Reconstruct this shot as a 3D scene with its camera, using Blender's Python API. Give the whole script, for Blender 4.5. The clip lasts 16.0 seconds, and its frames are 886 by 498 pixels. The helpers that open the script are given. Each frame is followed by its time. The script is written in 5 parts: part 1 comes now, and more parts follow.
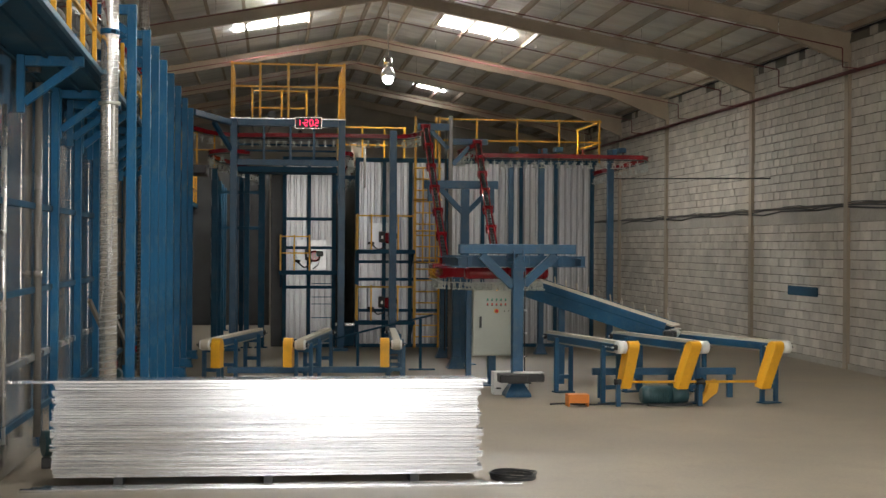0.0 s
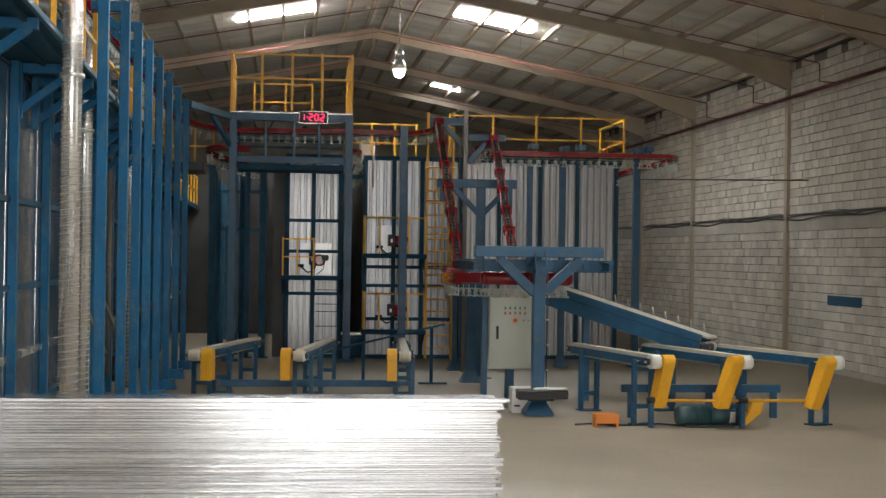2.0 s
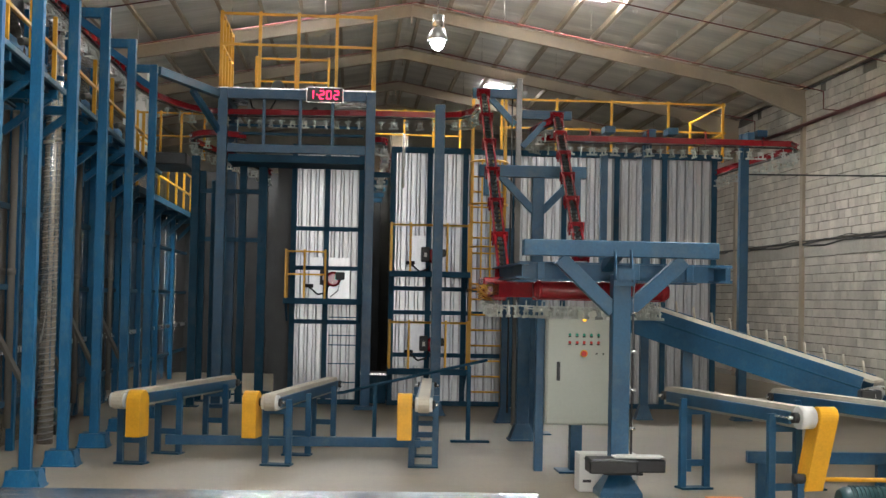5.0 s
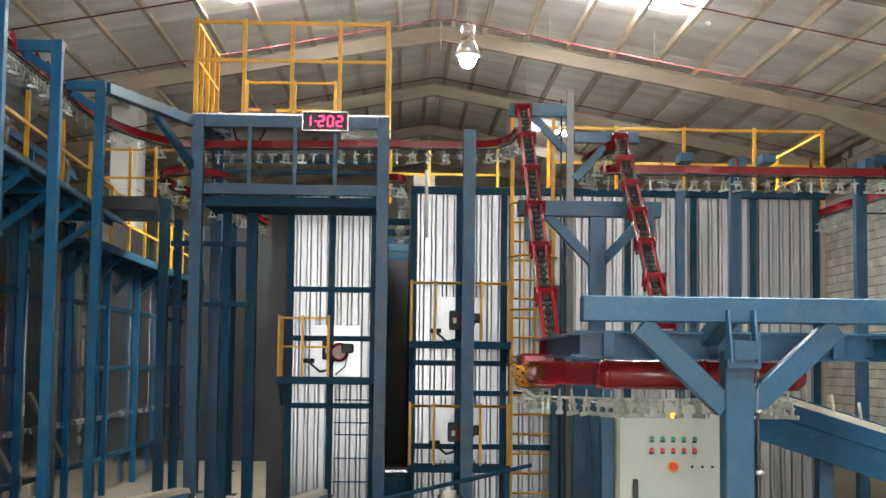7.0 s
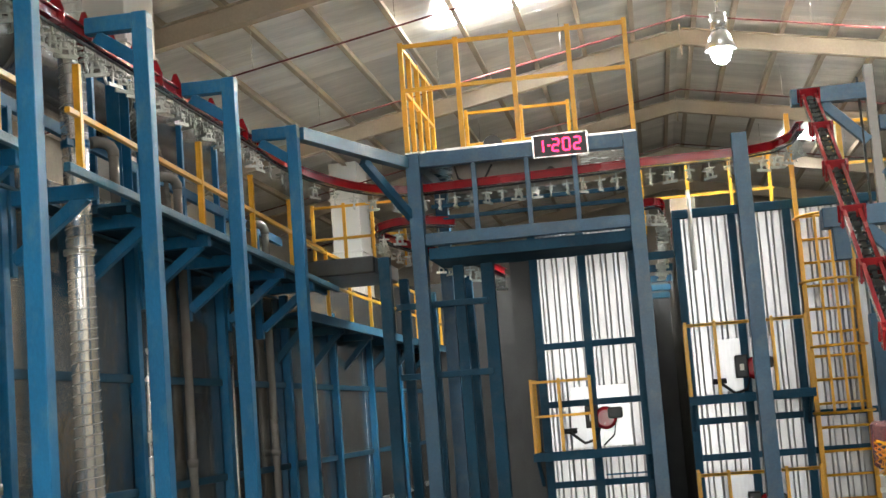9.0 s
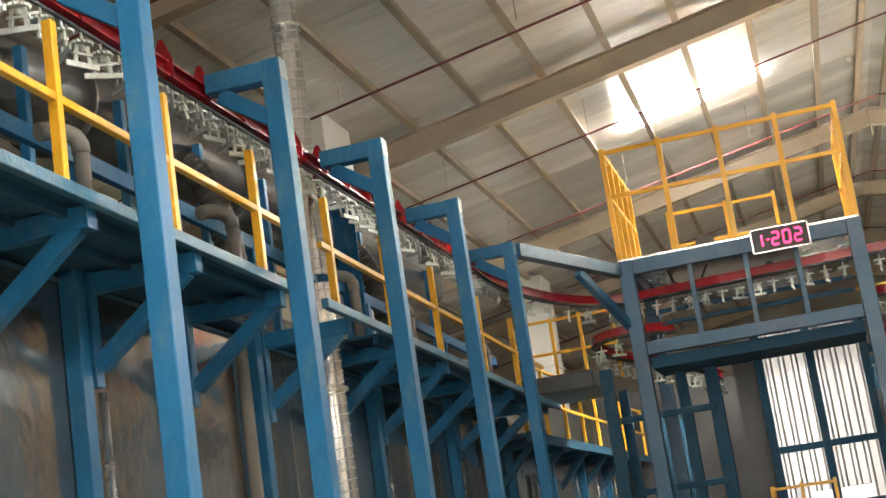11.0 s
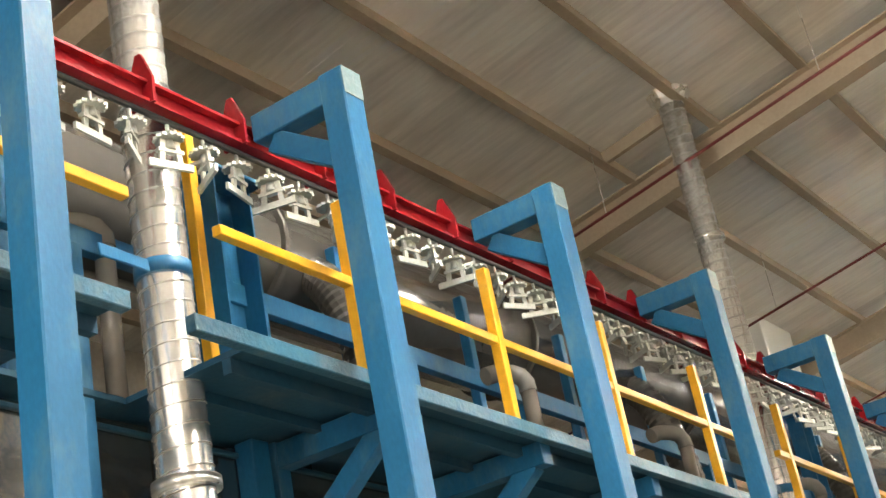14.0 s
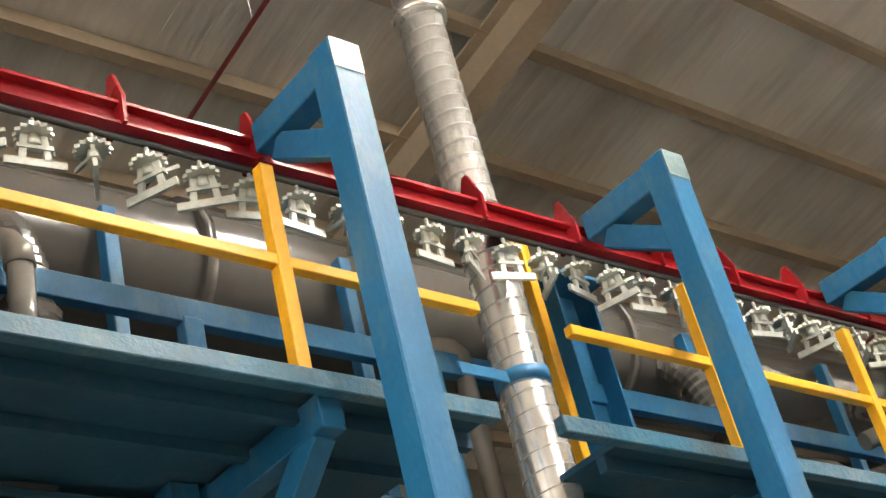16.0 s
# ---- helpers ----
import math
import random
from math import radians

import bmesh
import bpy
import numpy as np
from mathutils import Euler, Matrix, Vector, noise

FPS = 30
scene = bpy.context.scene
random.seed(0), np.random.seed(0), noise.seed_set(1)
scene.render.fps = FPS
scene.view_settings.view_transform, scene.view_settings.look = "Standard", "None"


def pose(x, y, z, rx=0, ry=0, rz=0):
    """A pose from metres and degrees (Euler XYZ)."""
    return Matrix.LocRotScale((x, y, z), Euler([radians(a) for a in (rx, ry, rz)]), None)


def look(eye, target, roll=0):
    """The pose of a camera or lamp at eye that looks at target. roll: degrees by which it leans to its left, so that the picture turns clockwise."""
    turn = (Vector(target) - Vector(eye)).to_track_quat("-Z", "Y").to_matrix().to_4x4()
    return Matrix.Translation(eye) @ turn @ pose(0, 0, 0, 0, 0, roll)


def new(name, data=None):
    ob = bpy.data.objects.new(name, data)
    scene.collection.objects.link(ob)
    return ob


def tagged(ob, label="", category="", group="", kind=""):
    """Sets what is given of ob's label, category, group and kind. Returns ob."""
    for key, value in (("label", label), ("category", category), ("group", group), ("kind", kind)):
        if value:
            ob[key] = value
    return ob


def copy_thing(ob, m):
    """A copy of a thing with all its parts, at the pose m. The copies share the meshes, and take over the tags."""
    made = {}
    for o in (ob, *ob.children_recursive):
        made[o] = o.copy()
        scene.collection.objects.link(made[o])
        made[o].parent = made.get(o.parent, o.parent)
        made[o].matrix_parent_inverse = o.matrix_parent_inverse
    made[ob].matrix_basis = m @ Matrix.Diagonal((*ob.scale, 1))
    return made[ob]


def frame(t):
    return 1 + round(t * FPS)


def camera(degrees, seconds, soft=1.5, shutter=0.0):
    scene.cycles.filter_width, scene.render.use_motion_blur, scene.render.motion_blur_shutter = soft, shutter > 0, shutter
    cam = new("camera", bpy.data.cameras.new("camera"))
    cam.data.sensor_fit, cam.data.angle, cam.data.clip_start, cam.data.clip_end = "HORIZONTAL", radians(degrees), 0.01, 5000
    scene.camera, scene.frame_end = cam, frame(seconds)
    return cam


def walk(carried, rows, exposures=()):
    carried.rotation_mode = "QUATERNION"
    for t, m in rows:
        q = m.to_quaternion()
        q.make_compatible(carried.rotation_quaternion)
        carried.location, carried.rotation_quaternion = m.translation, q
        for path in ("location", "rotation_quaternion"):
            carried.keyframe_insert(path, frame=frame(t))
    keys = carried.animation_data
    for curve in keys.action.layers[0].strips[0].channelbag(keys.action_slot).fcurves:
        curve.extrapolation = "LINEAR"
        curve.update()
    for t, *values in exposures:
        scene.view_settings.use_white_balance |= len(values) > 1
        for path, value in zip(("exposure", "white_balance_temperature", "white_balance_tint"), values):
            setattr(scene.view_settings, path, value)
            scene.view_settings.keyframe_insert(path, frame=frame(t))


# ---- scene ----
cam = camera(34.84, 16.0, shutter=0.0)
# seconds, eye, turn (Euler XYZ, degrees)
PATH = [
    (0, -2.007, -16.984, 2.594, 89.917, -0.391, -7.020),
    (0.5, -2.011, -16.962, 2.587, 89.996, -0.658, -6.925),
    (1, -1.999, -16.449, 2.580, 90.024, -0.636, -6.905),
    (1.5, -1.929, -15.635, 2.538, 90.132, -0.628, -6.859),
    (2, -1.736, -14.653, 2.473, 90.301, -0.804, -6.502),
    (2.5, -1.569, -13.724, 2.407, 90.495, -0.973, -6.254),
    (3, -1.430, -12.805, 2.348, 90.614, -1.383, -5.975),
    (5.5, -0.262, -5.798, 1.972, 92.685, -0.876, -3.163),
    (6, -0.022, -4.266, 2.048, 93.407, -0.720, -2.619),
    (6.5, 0.116, -2.795, 2.067, 94.122, -0.820, -2.108),
    (7, 0.069, -2.044, 2.190, 94.643, -0.653, -1.696),
    (7.5, 0.118, -0.868, 2.230, 95.407, 0.003, 1.019),
    (8, 0.269, 0.304, 2.296, 95.955, 1.085, 5.016),
    (10.5, -1.027, 1.565, 2.683, 100.047, 7.607, 12.797),
    (11, -1.037, 1.574, 2.671, 102.179, 8.287, 15.449),
    (11.5, -1.043, 1.577, 2.667, 103.904, 8.746, 17.747),
    (12, -1.046, 1.590, 2.666, 105.739, 9.110, 20.456),
    (12.5, -1.050, 1.597, 2.667, 107.881, 9.454, 23.338),
    (13, -1.043, 1.589, 2.674, 110.102, 9.808, 27.374),
    (13.5, -1.051, 1.598, 2.680, 112.031, 9.987, 30.928),
    (14, -1.054, 1.608, 2.686, 114.248, 10.414, 34.962),
    (14.5, -1.059, 1.622, 2.673, 116.281, 11.019, 38.755),
    (15, -1.085, 1.608, 2.648, 118.415, 12.138, 42.825),
    (15.5, -1.092, 1.624, 2.658, 120.360, 12.873, 48.170),
    (16, -1.124, 1.576, 2.653, 121.943, 12.737, 51.520),
]
walk(cam, [(t, pose(x, y, z, rx, ry, rz)) for t, x, y, z, rx, ry, rz in PATH], exposures=[(0.0, -0.5, 6250, 11), (3.0, -0.42, 6150, 10), (5.5, 0.16, 6000, 10), (7.0, 0.6, 5950, 9), (8.0, 0.74, 6000, 8), (10.5, 0.84, 6500, 9), (11.5, 1.0, 6800, 10), (12.5, 1.16, 6950, 10), (14.0, 1.19, 7000, 11), (15.0, 1.13, 7000, 12), (16.0, 0.88, 6950, 12)])

# ---------------------------------------------------------------- light
world = bpy.data.worlds.new("sky")
scene.world = world
world.use_nodes = True
wn = world.node_tree.nodes
sky = wn.new("ShaderNodeTexSky")
sky.sky_type = "NISHITA"
sky.sun_disc = False
sky.sun_elevation = radians(48)
sky.sun_rotation = radians(200)
wn["Background"].inputs["Strength"].default_value = 0.12
world.node_tree.links.new(sky.outputs[0], wn["Background"].inputs[0])
sun = new("sun", bpy.data.lights.new("sun", "SUN"))
sun.data.energy, sun.data.angle, sun.data.color = 3.0, radians(0.5), (1.0, 0.95, 0.86)
sun.matrix_world = look((0, 0, 40), (-6, 12, 20))


def area_lamp(name, eye, target, w, h, power, colour):
    lamp = new(name, bpy.data.lights.new(name, "AREA"))
    lamp.data.shape, lamp.data.size, lamp.data.size_y = "RECTANGLE", w, h
    lamp.data.energy, lamp.data.color = power, colour
    lamp.matrix_world = look(eye, target)
    return lamp


# daylight that comes in through the loading door behind the walk, and an added fill lamp on its right
area_lamp("door_daylight", (0.15, -23.6, 2.7), (0.15, 0, 2.7), 4.7, 5.2, 1400, (1.0, 0.96, 0.88))
area_lamp("side_door_daylight", (10.3, -6.0, 2.6), (0, -6.0, 2.6), 8.0, 5.0, 130, (1.0, 0.96, 0.88))


# ---------------------------------------------------------------- materials
def mat(name, colour, rough=0.5, metal=0.0, var=0.18, scale=6.0, fine=60.0, bump=0.05, dirt=None, dirt_amount=0.35, spec=0.5, stretch=(1, 1, 1), coat=0.0, per_object=0.0, per_island=0.0):
    m = bpy.data.materials.new(name)
    m.use_nodes = True
    nt = m.node_tree
    n, l = nt.nodes, nt.links
    b = n["Principled BSDF"]
    b.inputs["Metallic"].default_value = metal
    b.inputs["Specular IOR Level"].default_value = spec
    b.inputs["Coat Weight"].default_value = coat
    tc = n.new("ShaderNodeTexCoord")
    mp = n.new("ShaderNodeMapping")
    mp.inputs["Scale"].default_value = stretch
    l.new(tc.outputs["Object"], mp.inputs[0])
    big = n.new("ShaderNodeTexNoise")
    big.inputs["Scale"].default_value, big.inputs["Detail"].default_value = scale * 0.25, 6.0
    small = n.new("ShaderNodeTexNoise")
    small.inputs["Scale"].default_value, small.inputs["Detail"].default_value = fine, 4.0
    l.new(mp.outputs[0], big.inputs[0])
    l.new(mp.outputs[0], small.inputs[0])
    ramp = n.new("ShaderNodeMapRange")
    ramp.inputs[1].default_value, ramp.inputs[2].default_value = 0.3, 0.7
    ramp.inputs[3].default_value, ramp.inputs[4].default_value = 1 - var, 1 + var
    l.new(big.outputs[0], ramp.inputs[0])
    fineramp = n.new("ShaderNodeMapRange")
    fineramp.inputs[1].default_value, fineramp.inputs[2].default_value = 0.3, 0.7
    fineramp.inputs[3].default_value, fineramp.inputs[4].default_value = 1 - var * 0.4, 1 + var * 0.4
    l.new(small.outputs[0], fineramp.inputs[0])
    mul = n.new("ShaderNodeMath")
    mul.operation = "MULTIPLY"
    l.new(ramp.outputs[0], mul.inputs[0])
    l.new(fineramp.outputs[0], mul.inputs[1])
    last = mul.outputs[0]
    if per_object or per_island:
        info = n.new("ShaderNodeObjectInfo" if per_object else "ShaderNodeNewGeometry")
        per_object = per_object or per_island
        pr = n.new("ShaderNodeMapRange")
        pr.inputs[3].default_value, pr.inputs[4].default_value = 1 - per_object, 1 + per_object
        l.new(info.outputs["Random" if not per_island else "Random Per Island"], pr.inputs[0])
        m2 = n.new("ShaderNodeMath")
        m2.operation = "MULTIPLY"
        l.new(last, m2.inputs[0])
        l.new(pr.outputs[0], m2.inputs[1])
        last = m2.outputs[0]
    col = n.new("ShaderNodeMix")
    col.data_type, col.blend_type = "RGBA", "MULTIPLY"
    col.inputs[0].default_value = 1.0
    col.inputs[6].default_value = (*colour, 1)
    l.new(last, col.inputs[7])
    out = col.outputs[2]
    if dirt:
        wear = n.new("ShaderNodeTexNoise")
        wear.inputs["Scale"].default_value, wear.inputs["Detail"].default_value, wear.inputs["Roughness"].default_value = scale * 0.8, 8.0, 0.7
        l.new(mp.outputs[0], wear.inputs[0])
        wr = n.new("ShaderNodeMapRange")
        wr.inputs[1].default_value, wr.inputs[2].default_value, wr.inputs[4].default_value = 0.5, 0.72, dirt_amount
        l.new(wear.outputs[0], wr.inputs[0])
        dm = n.new("ShaderNodeMix")
        dm.data_type = "RGBA"
        dm.inputs[7].default_value = (*dirt, 1)
        l.new(wr.outputs[0], dm.inputs[0])
        l.new(out, dm.inputs[6])
        out = dm.outputs[2]
    l.new(out, b.inputs["Base Color"])
    rr = n.new("ShaderNodeMapRange")
    rr.inputs[3].default_value, rr.inputs[4].default_value = max(0.03, rough - 0.12), min(1.0, rough + 0.12)
    l.new(big.outputs[0], rr.inputs[0])
    l.new(rr.outputs[0], b.inputs["Roughness"])
    if bump:
        bp = n.new("ShaderNodeBump")
        bp.inputs["Strength"].default_value, bp.inputs["Distance"].default_value = bump, 0.02
        l.new(small.outputs[0], bp.inputs["Height"])
        l.new(bp.outputs[0], b.inputs["Normal"])
    return m


def glow(name, colour, strength):
    m = bpy.data.materials.new(name)
    m.use_nodes = True
    b = m.node_tree.nodes["Principled BSDF"]
    b.inputs["Base Color"].default_value = (*colour, 1)
    b.inputs["Emission Color"].default_value = (*colour, 1)
    b.inputs["Emission Strength"].default_value = strength
    return m


BLUE = mat("blue_paint", (0.006, 0.105, 0.235), 0.52, 0.0, 0.2, 5, 40, 0.06, (0.11, 0.19, 0.21), 0.45, spec=0.32, stretch=(1.6, 1.6, 0.8))
BLUE_EDGE = mat("tread_plate_blue", (0.016, 0.1, 0.17), 0.45, 0.0, 0.3, 6, 55, 0.22, (0.13, 0.17, 0.18), 0.6)
BLUE_T = mat("dusty_frame_paint", (0.012, 0.072, 0.145), 0.42, 0.0, 0.28, 5, 40, 0.06, (0.085, 0.125, 0.145), 0.5)
DUCT = mat("spiral_duct_zinc", (0.84, 0.835, 0.815), 0.22, 0.82, 0.04, 4, 14, 0.0)
SEAM = mat("duct_seam_zinc", (0.42, 0.41, 0.39), 0.4, 0.7, 0.1, 6, 20, 0.0)
WORN = mat("worn_blue_edge", (0.16, 0.25, 0.28), 0.5, 0.0, 0.3, 20, 90, 0.1, (0.4, 0.42, 0.4), 0.7)
# darker than BLUE: dust, and the shade behind the gantry put into the colour
BLUE_DULL = mat("dusty_shaded_blue_paint", (0.011, 0.06, 0.108), 0.68, 0.0, 0.25, 4, 40, 0.06, (0.08, 0.1, 0.105), 0.4, spec=0.25)
YELLOW = mat("yellow_paint", (0.72, 0.36, 0.015), 0.4, 0.0, 0.14, 5, 40, 0.05, (0.4, 0.25, 0.05), 0.25)
RED = mat("red_paint", (0.27, 0.01, 0.016), 0.24, 0.0, 0.2, 5, 40, 0.05, (0.2, 0.05, 0.04), 0.3, coat=0.2)
ZINC = mat("galvanised_steel", (0.76, 0.76, 0.74), 0.27, 0.9, 0.12, 8, 30, 0.015)
CAST = mat("pale_zinc_casting", (0.52, 0.54, 0.5), 0.42, 0.45, 0.2, 20, 80, 0.1, (0.25, 0.24, 0.2), 0.4)
ALU = mat("mill_aluminium", (0.86, 0.87, 0.90), 0.2, 1.0, 0.06, 3, 60, 0.03, stretch=(0.3, 4, 4), per_object=0.08)
SHEET = mat("ribbed_zinc_sheet", (0.43, 0.43, 0.435), 0.35, 0.88, 0.16, 3, 14, 0.0, stretch=(2, 2, 0.3), per_object=0.16)
TUNNEL = mat("dull_steel_sheet", (0.44, 0.42, 0.385), 0.16, 0.92, 0.25, 2.5, 3.5, 0.45)
FOIL = mat("foil_insulation", (0.87, 0.855, 0.82), 0.36, 0.48, 0.2, 2.4, 7, 0.55, (0.5, 0.46, 0.4), 0.25, stretch=(0.3, 2.4, 1), per_island=0.12)
BEIGE = mat("beige_primer", (0.38, 0.31, 0.23), 0.55, 0.0, 0.14, 4, 30, 0.04)
FLOOR = mat("concrete_floor", (0.245, 0.205, 0.15), 0.5, 0.0, 0.2, 2.2, 22, 0.1, (0.2, 0.17, 0.13), 0.6)
BLOCK = mat("white_block", (0.56, 0.52, 0.45), 0.85, 0.0, 0.14, 5, 35, 0.35, (0.36, 0.31, 0.24), 0.5, per_object=0.14)
BLOCK_FAR = mat("white_block_courses", (0.56, 0.52, 0.45), 0.85, 0.0, 0.14, 5, 35, 0.35, (0.36, 0.31, 0.24), 0.5, per_island=0.14)
MORTAR = mat("mortar", (0.15, 0.135, 0.11), 0.9, 0.0, 0.15, 5, 40, 0.3)
CONCRETE = mat("grey_render", (0.40, 0.37, 0.32), 0.85, 0.0, 0.18, 3, 20, 0.25, (0.28, 0.26, 0.22), 0.5)
GREYBOX = mat("grey_green_enamel", (0.42, 0.44, 0.38), 0.4, 0.0, 0.05, 3, 30, 0.02)
DUSK_PIPE = mat("dusty_grey_pipe", (0.085, 0.081, 0.074), 0.2, 0.0, 0.1, 4, 20, 0.02)
PIPE = mat("grey_pipe", (0.18, 0.168, 0.15), 0.24, 0.0, 0.1, 4, 20, 0.04)
BLACK = mat("black_rubber", (0.02, 0.02, 0.021), 0.5, 0.0, 0.2, 8, 40, 0.05)
BELT = mat("cream_belt", (0.5, 0.455, 0.36), 0.7, 0.0, 0.12, 8, 60, 0.1, (0.4, 0.36, 0.28), 0.4)
WHITE = mat("white_plastic", (0.75, 0.74, 0.70), 0.5, 0.0, 0.06, 5, 40, 0.02)
GREEN = mat("green_motor_paint", (0.03, 0.075, 0.085), 0.4, 0.0, 0.15, 8, 40, 0.05)
ORANGE = mat("orange_paint", (0.7, 0.22, 0.03), 0.45, 0.0, 0.12, 8, 40, 0.04)
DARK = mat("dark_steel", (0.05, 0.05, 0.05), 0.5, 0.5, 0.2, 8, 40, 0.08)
RAFTER = BEIGE
MAROON = mat("maroon_pipe_paint", (0.13, 0.02, 0.02), 0.45)
DAY = glow("skylight_sheet", (1.0, 0.975, 0.91), 200.0)
BULB = glow("lit_bulb", (0.9, 1.0, 0.95), 220.0)
LED = glow("red_led", (1.0, 0.02, 0.10), 4.0)
AMBER = glow("amber_lamp", (1.0, 0.45, 0.03), 2.0)
GREENLED = glow("green_lamp", (0.1, 1.0, 0.4), 2.0)
REDBTN = mat("red_button", (0.5, 0.03, 0.02), 0.4)
GREENBTN = mat("green_button", (0.02, 0.25, 0.16), 0.4)


# ---------------------------------------------------------------- mesh helpers
def bx(bm, x0, x1, y0, y1, z0, z1):
    vs = [bm.verts.new((x, y, z)) for z in (z0, z1) for x, y in ((x0, y0), (x1, y0), (x1, y1), (x0, y1))]
    for f in ((3, 2, 1, 0), (4, 5, 6, 7), (0, 1, 5, 4), (1, 2, 6, 5), (2, 3, 7, 6), (3, 0, 4, 7)):
        bm.faces.new([vs[i] for i in f])
    return vs


def bar(bm, a, b, w, h, up=(0, 0, 1)):
    """A square-cut bar from a to b, w across and h along up."""
    a, b = Vector(a), Vector(b)
    d = (b - a).normalized()
    s = d.cross(Vector(up))
    if s.length < 1e-4:
        s = d.cross(Vector((0, 1, 0)))
    s.normalize()
    u = s.cross(d)
    q = [s * (i * w / 2) + u * (j * h / 2) for i, j in ((-1, -1), (1, -1), (1, 1), (-1, 1))]
    vs = [bm.verts.new(p + o) for p in (a, b) for o in q]
    for f in ((0, 1, 2, 3), (7, 6, 5, 4), (4, 5, 1, 0), (5, 6, 2, 1), (6, 7, 3, 2), (7, 4, 0, 3)):
        bm.faces.new([vs[i] for i in f])
    return vs


def rod(bm, pts, r, seg=10, smooth=True):
    """A round tube through the points."""
    pts = [Vector(p) for p in pts]
    rings = []
    for i, p in enumerate(pts):
        d = (pts[min(i + 1, len(pts) - 1)] - pts[max(i - 1, 0)]).normalized()
        s = d.cross(Vector((0.31, 0.22, 0.92)))
        if s.length < 0.05:
            s = d.cross(Vector((1, 0, 0)))
        s.normalize()
        u = d.cross(s)
        rr = r[i] if isinstance(r, (list, tuple)) else r
        rings.append([bm.verts.new(p + (s * math.cos(k * math.tau / seg) + u * math.sin(k * math.tau / seg)) * rr) for k in range(seg)])
    for A, B in zip(rings, rings[1:]):
        for k in range(seg):
            f = bm.faces.new((A[k], A[(k + 1) % seg], B[(k + 1) % seg], B[k]))
            f.smooth = smooth
    bm.faces.new(rings[0][::-1])
    bm.faces.new(rings[-1])


def ibeam(bm, a, b, w, h, t, up=(0, 0, 1)):
    """An I-section from a to b, w wide, h high, t thick."""
    u = Vector(up)
    a, b = Vector(a), Vector(b)
    d = (b - a).normalized()
    u = (u - d * u.dot(d)).normalized()
    bar(bm, a + u * (h / 2 - t / 2), b + u * (h / 2 - t / 2), w, t, u)
    bar(bm, a - u * (h / 2 - t / 2), b - u * (h / 2 - t / 2), w, t, u)
    bar(bm, a, b, t, h - 2 * t, u)


def isweep(bm, pts, w, h, t):
    """One unbroken I-section swept along the points."""
    pts = [Vector(q) for q in pts]
    half = [(-w / 2, -h / 2), (w / 2, -h / 2), (w / 2, -h / 2 + t), (t / 2, -h / 2 + t), (t / 2, h / 2 - t), (w / 2, h / 2 - t), (w / 2, h / 2), (-w / 2, h / 2), (-w / 2, h / 2 - t), (-t / 2, h / 2 - t), (-t / 2, -h / 2 + t), (-w / 2, -h / 2 + t)]
    rings = []
    for i, q in enumerate(pts):
        d = (pts[min(i + 1, len(pts) - 1)] - pts[max(i - 1, 0)]).normalized()
        s = d.cross(Vector((0, 0, 1))).normalized()
        u = s.cross(d)
        rings.append([bm.verts.new(q + s * a + u * b) for a, b in half])
    n = len(half)
    for A, C in zip(rings, rings[1:]):
        for k in range(n):
            bm.faces.new((A[k], A[(k + 1) % n], C[(k + 1) % n], C[k]))
    bm.faces.new(rings[0][::-1])
    bm.faces.new(rings[-1])


def smooth_path(pts, n=5):
    """The points with a rounded curve run through them."""
    P = [Vector(q) for q in pts]
    if len(P) < 3:
        return P
    out = []
    for i in range(len(P) - 1):
        a, b, c, d = P[max(i - 1, 0)], P[i], P[i + 1], P[min(i + 2, len(P) - 1)]
        for k in range(n):
            u = k / n
            out.append(0.5 * ((2 * b) + (c - a) * u + (2 * a - 5 * b + 4 * c - d) * u * u + (3 * b - a - 3 * c + d) * u ** 3))
    return out + [P[-1]]


def prism(bm, outline, a, b):
    """An outline of (u, v) points in the plane through a, b along the axis given as two offset vectors."""
    lo = [bm.verts.new(Vector(p) + Vector(a)) for p in outline]
    hi = [bm.verts.new(Vector(p) + Vector(b)) for p in outline]
    bm.faces.new(lo[::-1])
    bm.faces.new(hi)
    n = len(lo)
    for i in range(n):
        bm.faces.new((lo[i], lo[(i + 1) % n], hi[(i + 1) % n], hi[i]))


def thing(name, at, label, category, group="", kind=""):
    e = new(name)
    e.empty_display_size = 0.1
    e.location = at
    return tagged(e, label, category, group, kind)


def where(ob):
    p = Vector(ob.location)
    while ob.parent:
        ob = ob.parent
        p += Vector(ob.location)
    return p


def finish(name, bm, material, origin, bevel=0.0):
    bmesh.ops.recalc_face_normals(bm, faces=bm.faces)
    if bevel:
        bmesh.ops.bevel(bm, geom=[e for e in bm.edges if len(e.link_faces) == 2 and e.calc_face_angle(0) > 0.6], offset=bevel, segments=1, affect="EDGES", clamp_overlap=True)
    me = bpy.data.meshes.new(name)
    bmesh.ops.translate(bm, vec=-origin, verts=bm.verts)
    bm.to_mesh(me)
    bm.free()
    me.materials.append(material)
    return new(name, me)


def part(name, bm, material, parent, label="", bevel=0.0):
    ob = finish(name, bm, material, where(parent), bevel)
    ob.parent = parent
    return tagged(ob, label)


def solo(name, bm, material, label, category, kind="", group="", at=(0, 0, 0), bevel=0.0):
    """One mesh that is a whole thing."""
    ob = finish(name, bm, material, Vector(at), bevel)
    ob.location = at
    return tagged(ob, label, category, group, kind)


def B():
    return bmesh.new()


